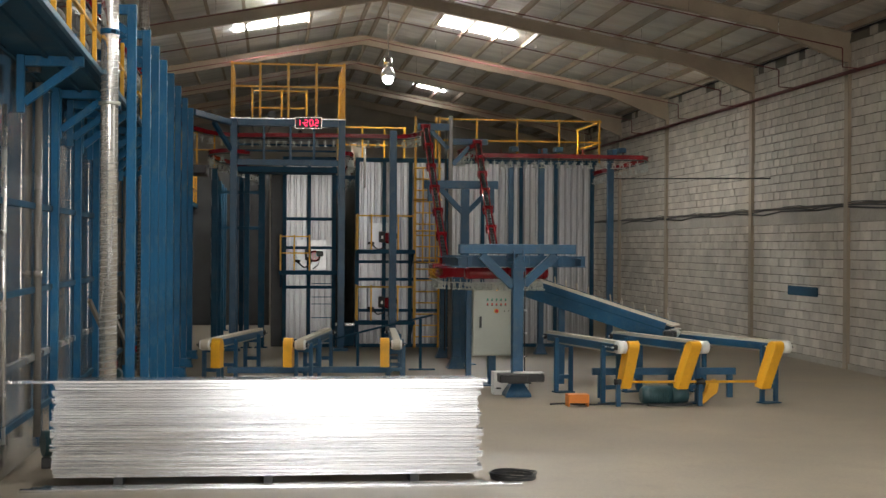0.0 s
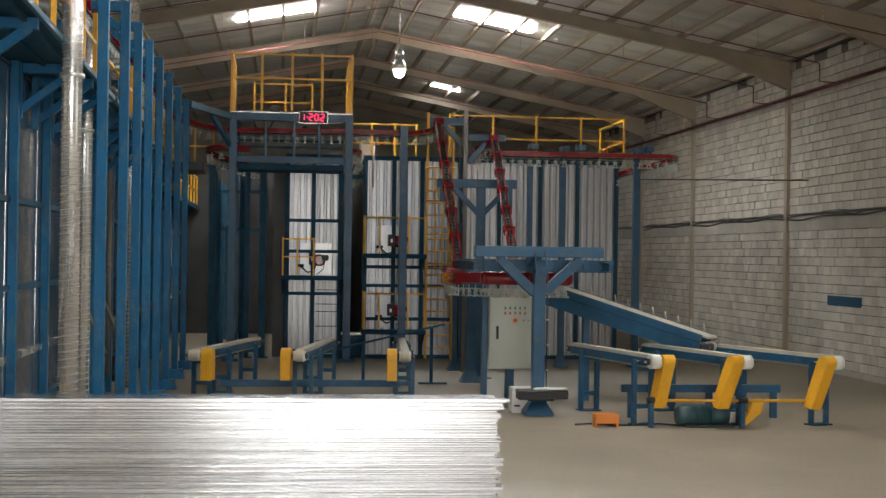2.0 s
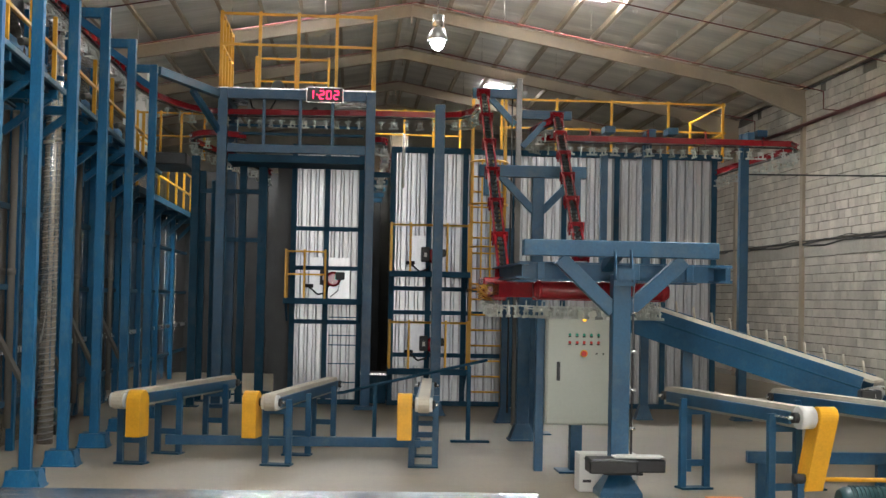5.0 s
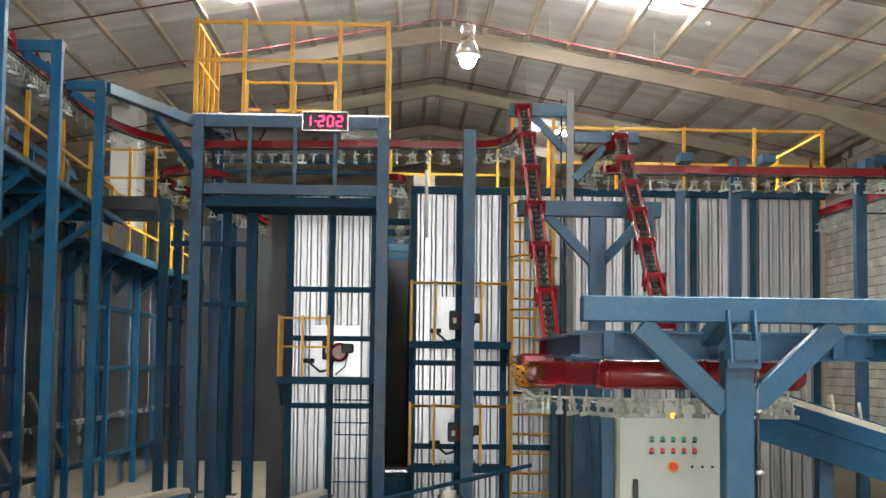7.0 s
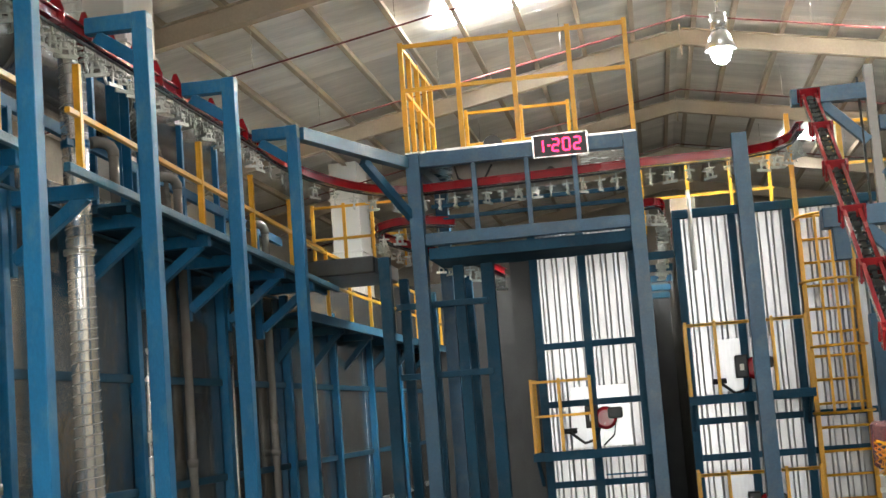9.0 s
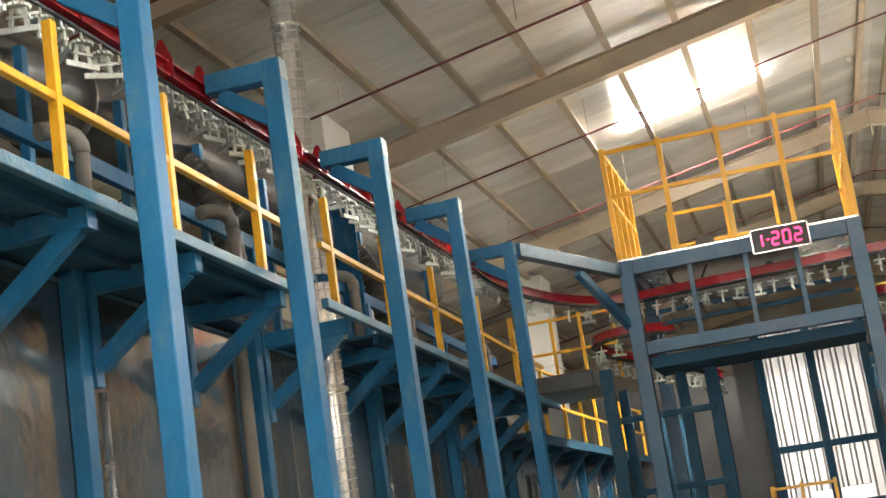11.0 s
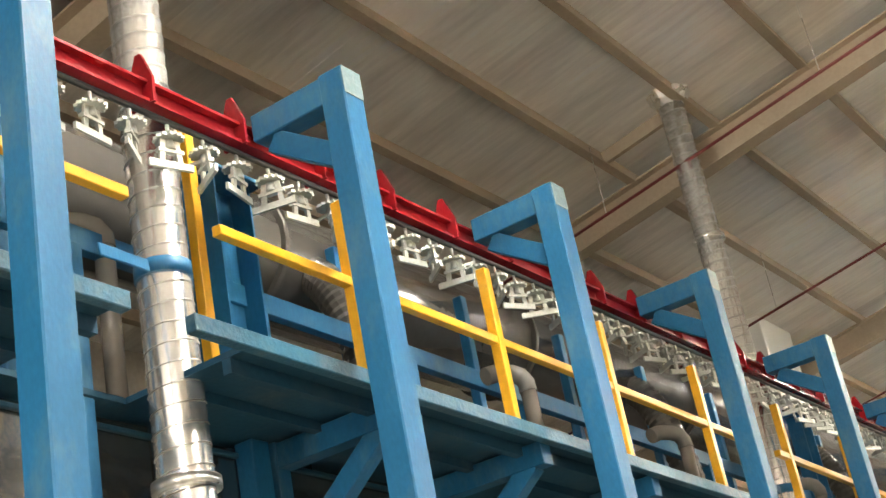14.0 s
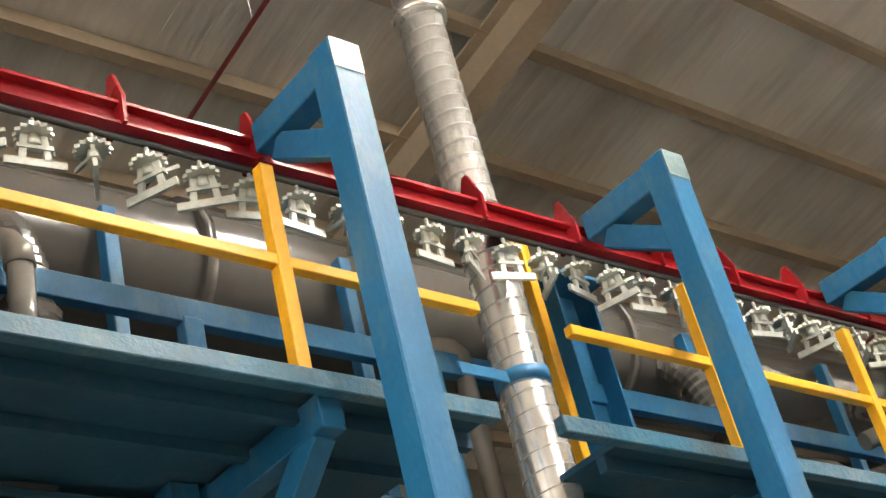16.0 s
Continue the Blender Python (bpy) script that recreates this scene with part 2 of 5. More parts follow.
def boxpart(name, lo, hi, material, parent, label="", bevel=0.004):
    bm = B()
    bx(bm, lo[0], hi[0], lo[1], hi[1], lo[2], hi[2])
    return part(name, bm, material, parent, label, bevel)


def barpart(name, a, b, w, h, material, parent, label="", up=(0, 0, 1), bevel=0.004):
    bm = B()
    bar(bm, a, b, w, h, up)
    return part(name, bm, material, parent, label, bevel)


def rodpart(name, pts, r, material, parent, label="", seg=10):
    bm = B()
    rod(bm, pts, r, seg)
    return part(name, bm, material, parent, label)


# ---------------------------------------------------------------- the hall
X_W, X_E, Y_S, Y_N, RIDGE, EAVE, X_RIDGE = -9.3, 10.5, -24.0, 46.0, 9.25, 7.45, 0.8


def roof_z(x):
    s = (RIDGE - EAVE) / (X_E - X_RIDGE)
    return RIDGE - s * abs(x - X_RIDGE)


def slab(name, lo, hi, material, label, category):
    bm = B()
    bx(bm, lo[0], hi[0], lo[1], hi[1], lo[2], hi[2])
    return solo(name, bm, material, label, category, "structure")


slab("floor", (X_W - 0.3, Y_S - 6, -0.25), (X_E + 0.3, Y_N + 0.3, 0.0), FLOOR, "dusty beige concrete factory floor", "floor")
slab("wall_west", (X_W - 0.3, Y_S, 0.0), (X_W, Y_N, EAVE), CONCRETE, "grey rendered wall behind the coating line", "wall")
slab("wall_north", (X_W, Y_N, 0.0), (X_E, Y_N + 0.3, RIDGE + 0.3), CONCRETE, "dim grey end wall of the hall", "wall")
# the end wall behind the walk, with its open loading door
bm = B()
bx(bm, X_W, -2.3, Y_S - 0.3, Y_S, 0, RIDGE)
bx(bm, 2.6, X_E, Y_S - 0.3, Y_S, 0, RIDGE)
bx(bm, -2.3, 2.6, Y_S - 0.3, Y_S, 5.4, RIDGE)
solo("wall_south", bm, CONCRETE, "rendered end wall with an open loading door", "wall", "structure")

# roof: two slopes of foil-faced sheets, each lapped a little over the next
lap = random.Random(21)
for side, x0, x1 in (("west", X_W - 0.3, X_RIDGE), ("east", X_RIDGE, X_E + 0.3)):
    bm = B()
    y = Y_S - 0.3
    while y < Y_N + 0.3:
        w = 1.22
        a, b = lap.uniform(0.0, 0.002), lap.uniform(0.001, 0.004)
        lo = [bm.verts.new((x, yy, roof_z(x) + dz)) for x, yy, dz in ((x0, y, a), (x1, y, a), (x1, y + w, b), (x0, y + w, b))]
        hi = [bm.verts.new((x, yy, roof_z(x) + 0.06)) for x, yy in ((x0, y), (x1, y), (x1, y + w), (x0, y + w))]
        bm.faces.new(lo[::-1])
        bm.faces.new(hi)
        for k in range(4):
            bm.faces.new((lo[k], lo[(k + 1) % 4], hi[(k + 1) % 4], hi[k]))
        y += w
    solo("ceiling_" + side, bm, FOIL, "foil-faced roof sheeting, wrinkled and dull silver", "ceiling", "structure")

# purlins
for i in range(12):
    for sgn in (-1, 1):
        x = X_RIDGE + sgn * (0.87 * i if i else 0.22)
        if x < X_W or x > X_E:
            continue
        bm = B()
        z = roof_z(x) - 0.075
        bx(bm, x - 0.025, x + 0.025, Y_S, Y_N, z - 0.06, z + 0.055)
        bx(bm, x - 0.025, x + 0.06, Y_S, Y_N, z - 0.072, z - 0.06)
        solo("purlin", bm, BEIGE, "beige painted cold-formed roof purlin", "purlin", "structure", "roof purlins")

# short trimmers between two purlins, beside the ducts that pass the roof
for y in (5.55, 11.8):
    bm = B()
    bar(bm, (-5.26, y, roof_z(-5.26) - 0.085), (-4.45, y, roof_z(-4.45) - 0.085), 0.05, 0.11)
    solo("trimmer", bm, BEIGE, "short beige trimmer between two roof purlins", "purlin", "structure", "roof trimmers")

# portal frames
FRAMES = [-21.5, -15.8, -10.1, -4.4, 1.2, 6.75, 12.4, 18.55, 26.5, 32.5, 38.5, 44.0]
for y in FRAMES:
    fr = thing("portal_frame", (X_RIDGE, y, 0), "beige steel portal frame under the roof", "roof beam", "portal frames", "structure")
    for x_end in (X_W, X_E):
        bm = B()
        sgn = 1 if x_end > 0 else -1
        zr, ze = roof_z(X_RIDGE) - 0.29, roof_z(x_end) - 0.29
        ibeam(bm, (X_RIDGE, y, zr), (x_end, y, ze), 0.18, 0.3, 0.016)
        # deeper haunch at the eave
        prism(bm, [(x_end, 0, ze - 0.1), (x_end - sgn * 1.9, 0, ze + 0.2), (x_end - sgn * 0.12, 0, ze - 0.5), (x_end, 0, ze - 0.5)], (0, y - 0.085, 0), (0, y + 0.085, 0))
        part("rafter", bm, RAFTER, fr)
        bm = B()
        bx(bm, min(x_end - sgn * 0.085, x_end + sgn * 0.05), max(x_end - sgn * 0.085, x_end + sgn * 0.05), y - 0.1, y + 0.1, 0.002, ze - 0.3)
        part("column", bm, RAFTER, fr)
    bm = B()
    bx(bm, X_RIDGE - 0.012, X_RIDGE + 0.012, y - 0.11, y + 0.11, zr - 0.34, zr + 0.2)
    part("ridge_plate", bm, RAFTER, fr)

# thin red sprinkler pipes that follow the roof slope
for y in (-18.4, -12.4, -6.4, -0.4, 5.0, 11.55, 15.3, 19.7, 23.6, 29.0, 35.0):
    sp = thing("sprinkler_pipe", (X_RIDGE, y, RIDGE - 0.7), "thin red sprinkler pipe slung under the rafters", "pipe", "sprinkler pipes", "structure")
    for x_end in (X_W, X_E):
        xe = x_end - (0.55 if x_end > 0 else -0.55)
        rodpart("pipe", [(X_RIDGE, y, RIDGE - 0.7), (xe, y, roof_z(xe) - 0.7), (xe + 0.02, y, roof_z(xe) - 0.72), (xe + 0.02, y, 6.45), (x_end - (0.13 if x_end > 0 else -0.13), y, 6.42)], 0.014, MAROON, sp, "", 8)
        for k in range(1, 5):
            x = X_RIDGE + (x_end - X_RIDGE) * k / 5
            rodpart("drop", [(x, y, roof_z(x) - 0.69), (x, y, roof_z(x) - 0.05)], 0.005, ZINC, sp, "", 5)

# red main pipe along the wall, below the haunches
rodpart("pipe", [(X_E - 0.13, Y_S, 6.42), (X_E - 0.13, Y_N, 6.42)], 0.045, MAROON, thing("fire_main", (X_E - 0.13, 0, 6.42), "dull red fire main along the top of the block wall", "pipe", "", "structure"), "", 10)

# translucent roof sheets; those at y 6.5 and nearer are added, unseen, for light
for x0, x1, y, hw in ((-3.0, -0.9, 22.25, 0.32), (2.7, 4.8, 22.2, 0.36), (3.4, 4.6, 36.5, 0.1), (-2.9, -1.0, 6.5, 0.16), (3.0, 5.0, 6.5, 0.25), (-2.9, -1.0, -4.0, 0.08), (3.0, 5.0, -4.0, 0.24), (-2.9, -1.0, -14.0, 0.08), (3.0, 5.0, -14.0, 0.24)):
    bm = B()
    pts = [(x0, 0, roof_z(x0) - 0.035), (x1, 0, roof_z(x1) - 0.035), (x1, 0, roof_z(x1) - 0.012), (x0, 0, roof_z(x0) - 0.012)]
    prism(bm, pts, (0, y - hw, 0), (0, y + hw, 0))
    solo("skylight", bm, DAY, "bright translucent roof light, added where out of view", "skylight", "structure", "roof lights")

# ---------------------------------------------------------------- left: conveyor row and washing tunnel
X_POST, POST_TOP = -3.81, 5.74
ROW = [15.885, 13.605, 11.365, 9.325, 7.455, 5.765, 4.115, 1.9]


def row_post(at):
    p = thing("rail_post", at, "blue painted square steel post with a cantilever arm", "steel post", "posts along the conveyor rail")
    x, y, _ = at
    boxpart("shaft", (x - 0.06, y - 0.065, 0.02), (x + 0.06, y + 0.065, POST_TOP), BLUE, p, "", 0.006)
    boxpart("arm", (x - 0.44, y - 0.055, POST_TOP - 0.13), (x - 0.058, y + 0.055, POST_TOP - 0.004), BLUE, p, "", 0.005)
    bm = B()
    bx(bm, x + 0.0602, x + 0.063, y - 0.063, y + 0.063, POST_TOP - 0.13, POST_TOP - 0.003)
    part("end_plate", bm, WORN, p, "worn pale end plate")
    bm = B()
    bar(bm, (x - 0.36, y, POST_TOP - 0.15), (x - 0.05, y, POST_TOP - 0.36), 0.07, 0.1)
    part("brace", bm, BLUE, p, "", 0.004)
    bm = B()
    bx(bm, x - 0.2, x + 0.2, y - 0.2, y + 0.2, 0.0, 0.02)
    for sx, sy in ((1, 0), (-1, 0), (0, 1), (0, -1)):
        prism(bm, [(x + sx * 0.09 + sy * 0.09, y + sy * 0.1 + sx * 0.1, 0.02), (x + sx * 0.19 + sy * 0.17, y + sy * 0.19 + sx * 0.17, 0.02), (x + sx * 0.19 - sy * 0.17, y + sy * 0.19 - sx * 0.17, 0.02), (x + sx * 0.09 - sy * 0.09, y + sy * 0.1 - sx * 0.1, 0.02)], (0, 0, 0), (-sx * 0.04, -sy * 0.04, 0.16))
    part("base_plate", bm, BLUE, p)
    return p


first = row_post((X_POST, ROW[0], 0))
for y in ROW[1:]:
    copy_thing(first, pose(X_POST, y, 0))

X_RAIL, Z_RAIL = -4.31, 5.65


def track(name, pts, label, curved=False):
    """An overhead conveyor track through the points: red I-section with gusset plates and a chain below."""
    t = thing(name, pts[0], label, "conveyor track", "overhead conveyor tracks")
    bm, ch = B(), B()
    way = smooth_path(pts) if curved else [Vector(q) for q in pts]
    isweep(bm, way, 0.085, 0.1, 0.014)
    rod(ch, [q - Vector((0, 0, 0.075)) for q in way], 0.013, 6)
    part("rail", bm, RED, t)
    part("chain", ch, DARK, t, "dark greasy conveyor chain")
    return t


def gussets(t, pts, step):
    bm0 = None
    for a, b in zip(pts, pts[1:]):
        a, b = Vector(a), Vector(b)
        n = max(1, int((b - a).length / step))
        d = (b - a).normalized()
        s = d.cross(Vector((0, 0, 1))).normalized()
        for i in range(n):
            c = a + (b - a) * ((i + 0.5) / n)
            bm = B()
            o = [c + s * u + Vector((0, 0, v)) for u, v in ((-0.062, -0.052), (0.062, -0.052), (0.064, 0.06), (0.014, 0.185), (-0.014, 0.185), (-0.064, 0.06))]
            prism(bm, o, d * -0.008, d * 0.008)
            part("gusset", bm, RED, t)


ROW_TRACK = [(X_RAIL, -8.93, Z_RAIL), (X_RAIL, 16.2, Z_RAIL)]
t = track("conveyor_track", ROW_TRACK, "long red overhead conveyor track hung from the post arms")
gussets(t, [(X_RAIL, -8.83, Z_RAIL), (X_RAIL, 15.95, Z_RAIL)], 0.527)


def hanger(at):
    """A cast hanger: pin, toothed wheel, body, two legs and a slotted foot."""
    bm = B()
    x, y, z = at
    rod(bm, [(x, y, z), (x, y, z - 0.05)], 0.007, 6)
    seg = 14
    top, bot = [], []
    for k in range(seg * 2):
        r = 0.055 if k % 2 else 0.044
        a = k * math.pi / seg
        top.append((x + r * math.cos(a), y + r * math.sin(a), 0))
    prism(bm, top, (0, 0, z - 0.062), (0, 0, z - 0.05))
    rod(bm, [(x, y, z - 0.062), (x, y, z - 0.1)], [0.016, 0.022], 8)
    for s in (-1, 1):
        bar(bm, (x + s * 0.026, y, z - 0.06), (x + s * 0.036, y, z - 0.15), 0.012, 0.02)
    bar(bm, (x - 0.05, y, z - 0.105), (x + 0.05, y, z - 0.105), 0.022, 0.014)
    bar(bm, (x - 0.085, y, z - 0.157), (x + 0.085, y, z - 0.157), 0.012, 0.026)
    bar(bm, (x - 0.01, y + 0.01, z - 0.09), (x + 0.07, y + 0.05, z - 0.075), 0.01, 0.012)
    return bm


hm = hanger((0, 0, 0))
bmesh.ops.scale(hm, vec=(1.15, 1.15, 1.15), verts=hm.verts)
HANGER = solo("hanger", hm, CAST, "pale cast zinc hanger under the conveyor chain", "hanger", "", "hangers on the chain", (0, 0, 0))
HANGER.location = (X_RAIL, -8.9, Z_RAIL - 0.09)
rng = random.Random(5)


def hang(pts, step, skip=0.0):
    for a, b in zip(pts, pts[1:]):
        a, b = Vector(a), Vector(b)
        n = max(1, int((b - a).length / step))
        for i in range(n):
            c = a + (b - a) * ((i + 0.3) / n)
            copy_thing(HANGER, pose(c.x, c.y, c.z - 0.09, rng.uniform(-3, 3), rng.uniform(-3, 3), rng.choice((25, 75, 95, 140, 60, 110)) + rng.uniform(-15, 15)))


hang([(X_RAIL, -8.6, Z_RAIL), (X_RAIL, 16.2, Z_RAIL)], 0.2)

# walkway on brackets
X_EDGE, Z_DECK, Y_P0, Y_P1 = -3.99, 4.61, -9.0, 18.5
FALL = 0.0253


def deck_z(y):
    """Height of the walkway, which falls gently towards its far end."""
    return Z_DECK - FALL * (y - 3.0)


def slope(ob):
    """Lay a thing built level on the walkway's fall."""
    for c in ob.children_recursive:
        w = where(c)
        for v in c.data.vertices:
            v.co.z -= FALL * (v.co.y + w.y - 3.0)


RUNS = [(Y_P0, 4.64), (4.93, 9.85), (10.32, Y_P1)]
DECKS = [(Y_P0, 4.64), (5.27, 9.85), (11.85, Y_P1)]
walk_deck = thing("walkway", (-4.6, 4.0, Z_DECK), "blue steel walkway on triangular brackets along the tunnel", "walkway")
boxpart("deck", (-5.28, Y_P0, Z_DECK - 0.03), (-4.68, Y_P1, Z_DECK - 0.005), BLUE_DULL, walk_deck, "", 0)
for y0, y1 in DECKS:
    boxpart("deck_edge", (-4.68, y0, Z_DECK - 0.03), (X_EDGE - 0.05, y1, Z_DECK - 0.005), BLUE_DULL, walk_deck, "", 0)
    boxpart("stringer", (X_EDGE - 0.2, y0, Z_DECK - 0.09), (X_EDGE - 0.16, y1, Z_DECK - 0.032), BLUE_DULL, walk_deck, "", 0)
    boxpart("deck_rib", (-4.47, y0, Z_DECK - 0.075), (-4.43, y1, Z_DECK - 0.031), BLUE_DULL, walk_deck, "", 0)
for y0, y1 in RUNS:
    boxpart("edge_channel", (X_EDGE - 0.05, y0, Z_DECK - 0.065), (X_EDGE, y1, Z_DECK), BLUE_EDGE, walk_deck, "dusty blue edge channel of tread plate", 0.004)
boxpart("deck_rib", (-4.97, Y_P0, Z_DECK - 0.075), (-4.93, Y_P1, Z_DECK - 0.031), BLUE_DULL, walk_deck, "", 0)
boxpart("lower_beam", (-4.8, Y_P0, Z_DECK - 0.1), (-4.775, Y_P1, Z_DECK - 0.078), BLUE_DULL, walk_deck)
boxpart("toe_rail", (-4.74, Y_P0, Z_DECK + 0.58), (-4.69, Y_P1, Z_DECK + 0.68), BLUE, walk_deck, "", 0.003)
for y in (-5.0, -1.0, 1.8, 2.9, 4.0, 5.08, 6.16, 7.3, 8.44, 9.65, 10.9, 12.2, 13.5, 14.8, 16.1, 17.4):
    if y != 5.08:
        barpart("bracket_arm", (-4.685, y, Z_DECK - 0.1), (X_EDGE - 0.06, y, Z_DECK - 0.1), 0.09, 0.11, BLUE, walk_deck)
        barpart("bracket_brace", (-4.69, y, Z_DECK - 0.56), (X_EDGE - 0.14, y, Z_DECK - 0.13), 0.078, 0.09, BLUE, walk_deck)
    barpart("bracket_upright", (-4.73, y, Z_DECK - 0.67), (-4.73, y, Z_DECK - 0.034), 0.084, 0.086, BLUE, walk_deck, "", (0, 1, 0))
    boxpart("toe_post", (-4.745, y - 0.04, Z_DECK - 0.006), (-4.685, y + 0.04, Z_DECK + 0.6), BLUE, walk_deck)
slope(walk_deck)


def guard_rail(pts, post_at, z0, h, label, mid=0.45, w=0.045, top=True):
    """A yellow guard rail through pts, with posts at the given points."""
    g = thing("guard_rail", (pts[0][0], pts[0][1], z0), label, "guard rail", "yellow guard rails")
    for zz in ((mid * h, h - w / 2) if top else (mid * h,)):
        for a, b in zip(pts, pts[1:]):
            barpart("top_rail" if zz > mid * h else "mid_rail", (a[0], a[1], z0 + zz), (b[0], b[1], z0 + zz), w * 0.82, w * 0.82, YELLOW, g, "", (0, 0, 1), 0.003)
    for x, y in post_at:
        boxpart("post", (x - w / 2, y - w / 2, z0), (x + w / 2, y + w / 2, z0 + h + 0.02), YELLOW, g, "", 0.003)
    return g


ys = [3.9 - 1.04 * i for i in range(12, 0, -1)] + [3.9, 5.93, 7.02, 8.14, 9.31, 10.6, 11.9, 13.28, 14.9, 16.4]
X_GUARD = X_EDGE - 0.04
for y0, y1 in ((-9.0, 4.7), (5.14, 9.9), (10.4, 17.9)):
    slope(guard_rail([(X_GUARD, y0), (X_GUARD, y1)], [(X_GUARD, y) for y in ys if y0 <= y <= y1], Z_DECK - 0.002, 0.74, "yellow square-tube guard rail along the walkway", 0.527, 0.05, False))
bm = B()
bx(bm, -4.625, -4.575, 5.665, 5.715, deck_z(5.69) - 0.004, 5.87)
solo("guard_post", bm, YELLOW, "single yellow guard rail post beside the duct", "guard rail", bevel=0.003)

# washing tunnel wall below the walkway
tun = thing("washing_tunnel", (-5.6, 4.0, 0), "long dull steel washing tunnel with blue frame posts", "process tunnel")
for i in range(39):
    y0 = -9.5 + i * 1.0
    bm = B()
    bx(bm, -4.84 + 0.003 * (i % 2), -4.803 + 0.003 * (i % 2), y0, y0 + 0.996, 0.55, deck_z(y0 + 1.0) - 0.04)
    part("panel", bm, TUNNEL, tun)
bm = B()
bx(bm, -7.6, -5.43, -9.4, 30.0, 0.05, 4.9)
bx(bm, -5.426, -4.85, -9.4, 30.0, 0.05, 3.85)
part("body", bm, TUNNEL, tun)
for y in (-6.6, -2.8, 1.68, 3.88, 6.04, 8.32, 10.78, 13.38, 15.98, 18.6, 21.2, 23.8, 26.4):
    boxpart("frame_post", (-4.797, y - 0.055, 0.0), (-4.7, y + 0.055, deck_z(y) - 0.036), BLUE, tun)
for y in (-5.6, -1.8, 4.12, 8.56, 13.62, 16.24, 20.0):
    rodpart("drain_pipe", [(-4.755, y, 0.5), (-4.755, y, deck_z(y) - 0.68)], 0.028, ZINC, tun, "thin zinc riser pipe")
for y in (-3.7, 0.3, 7.0, 10.55, 14.75, 17.8):
    rodpart("riser", [(-4.74, y, 0.3), (-4.74, y, deck_z(y) - 0.16)], 0.045, PIPE, tun, "brownish grey riser pipe", 12)
    rodpart("union", [(-4.74, y, 2.2), (-4.74, y, 2.28)], 0.056, PIPE, tun, "", 12)
for y in (5.0, 7.0, 9.3, 11.6, 13.9, 16.4):
    barpart("strut", (-4.72, y, 1.75), (-4.42, y + 0.6, 0.9), 0.06, 0.06, PIPE, tun, "grey diagonal strut")
for z in (0.6, 1.25, 2.05, 3.05):
    bm = B()
    bx(bm, -4.8, -4.765, -9.4, 29.5, z - 0.035, z + 0.035)
    part("girt", bm, BLUE_DULL if z != 1.25 else ZINC, tun)

# fat grey pipe on the walkway, with supports, hoses and vents
gp = thing("process_pipe", (-5.3, 4.0, 5.3), "fat grey glossy process pipe with flanges", "pipe")
bm = B()
rod(bm, [(-5.3, -9.0, 5.78), (-5.3, 17.6, 5.78)], 0.32, 28)
part("pipe", bm, DUSK_PIPE, gp)
for i in range(9):
    y = 14.14 - i * 2.46
    rodpart("flange", [(-5.3, y, 5.78), (-5.3, y + 0.05, 5.78)], 0.35, DUSK_PIPE, gp, "", 24)
for y in [3.86 - 1.1 * i for i in range(11, 0, -1)] + [3.86, 4.95, 6.05, 7.14, 8.34, 9.5, 10.68, 11.88, 13.1, 14.3, 15.5, 16.7]:
    boxpart("support", (-4.98, y - 0.03, deck_z(y) - 0.008), (-4.92, y + 0.03, 5.79), BLUE, gp, "blue angle support")
for i in range(7):
    y = 14.25 - i * 3.6
    bm = B()
    p = []
    for k in range(46):
        a = k / 45 * math.pi * 0.5
        p.append((-5.05 + 0.3 * math.sin(a), y, 5.65 - 0.72 * (1 - math.cos(a)) * 1.1 - 0.006 * k))
    rod(bm, p, [0.1 if k % 2 else 0.108 for k in range(46)], 16, False)
    part("flexible_hose", bm, DUSK_PIPE, gp, "ribbed grey flexible hose")
for x, y, h in ((-4.35, 16.48, 0.43), (-4.35, 13.58, 0.43), (-4.35, 12.05, 0.43), (-4.35, 9.7, 0.43), (-4.35, 7.82, 0.43), (-4.72, 5.27, 0.66), (-4.35, 3.2, 0.43), (-4.35, 1.4, 0.43), (-4.35, -0.6, 0.43), (-4.35, -2.6, 0.43), (-4.35, -4.6, 0.43)):
    d = deck_z(y)
    e = thing("vent_elbow", (x, y, d), "grey plastic vent pipe with an elbow top", "vent pipe", "vent elbows on the walkway")
    rodpart("stem", [(x, y, d - 0.008), (x, y, d + h)], 0.042, PIPE, e, "", 12)
    rodpart("elbow", [(x, y, d + h - 0.02), (x - 0.002, y, d + h + 0.03), (x - 0.02, y - 0.02, d + h + 0.07), (x - 0.05, y - 0.06, d + h + 0.09), (x - 0.09, y - 0.14, d + h + 0.09), (x - 0.12, y - 0.2, d + h + 0.07)], 0.048, PIPE, e, "", 12)


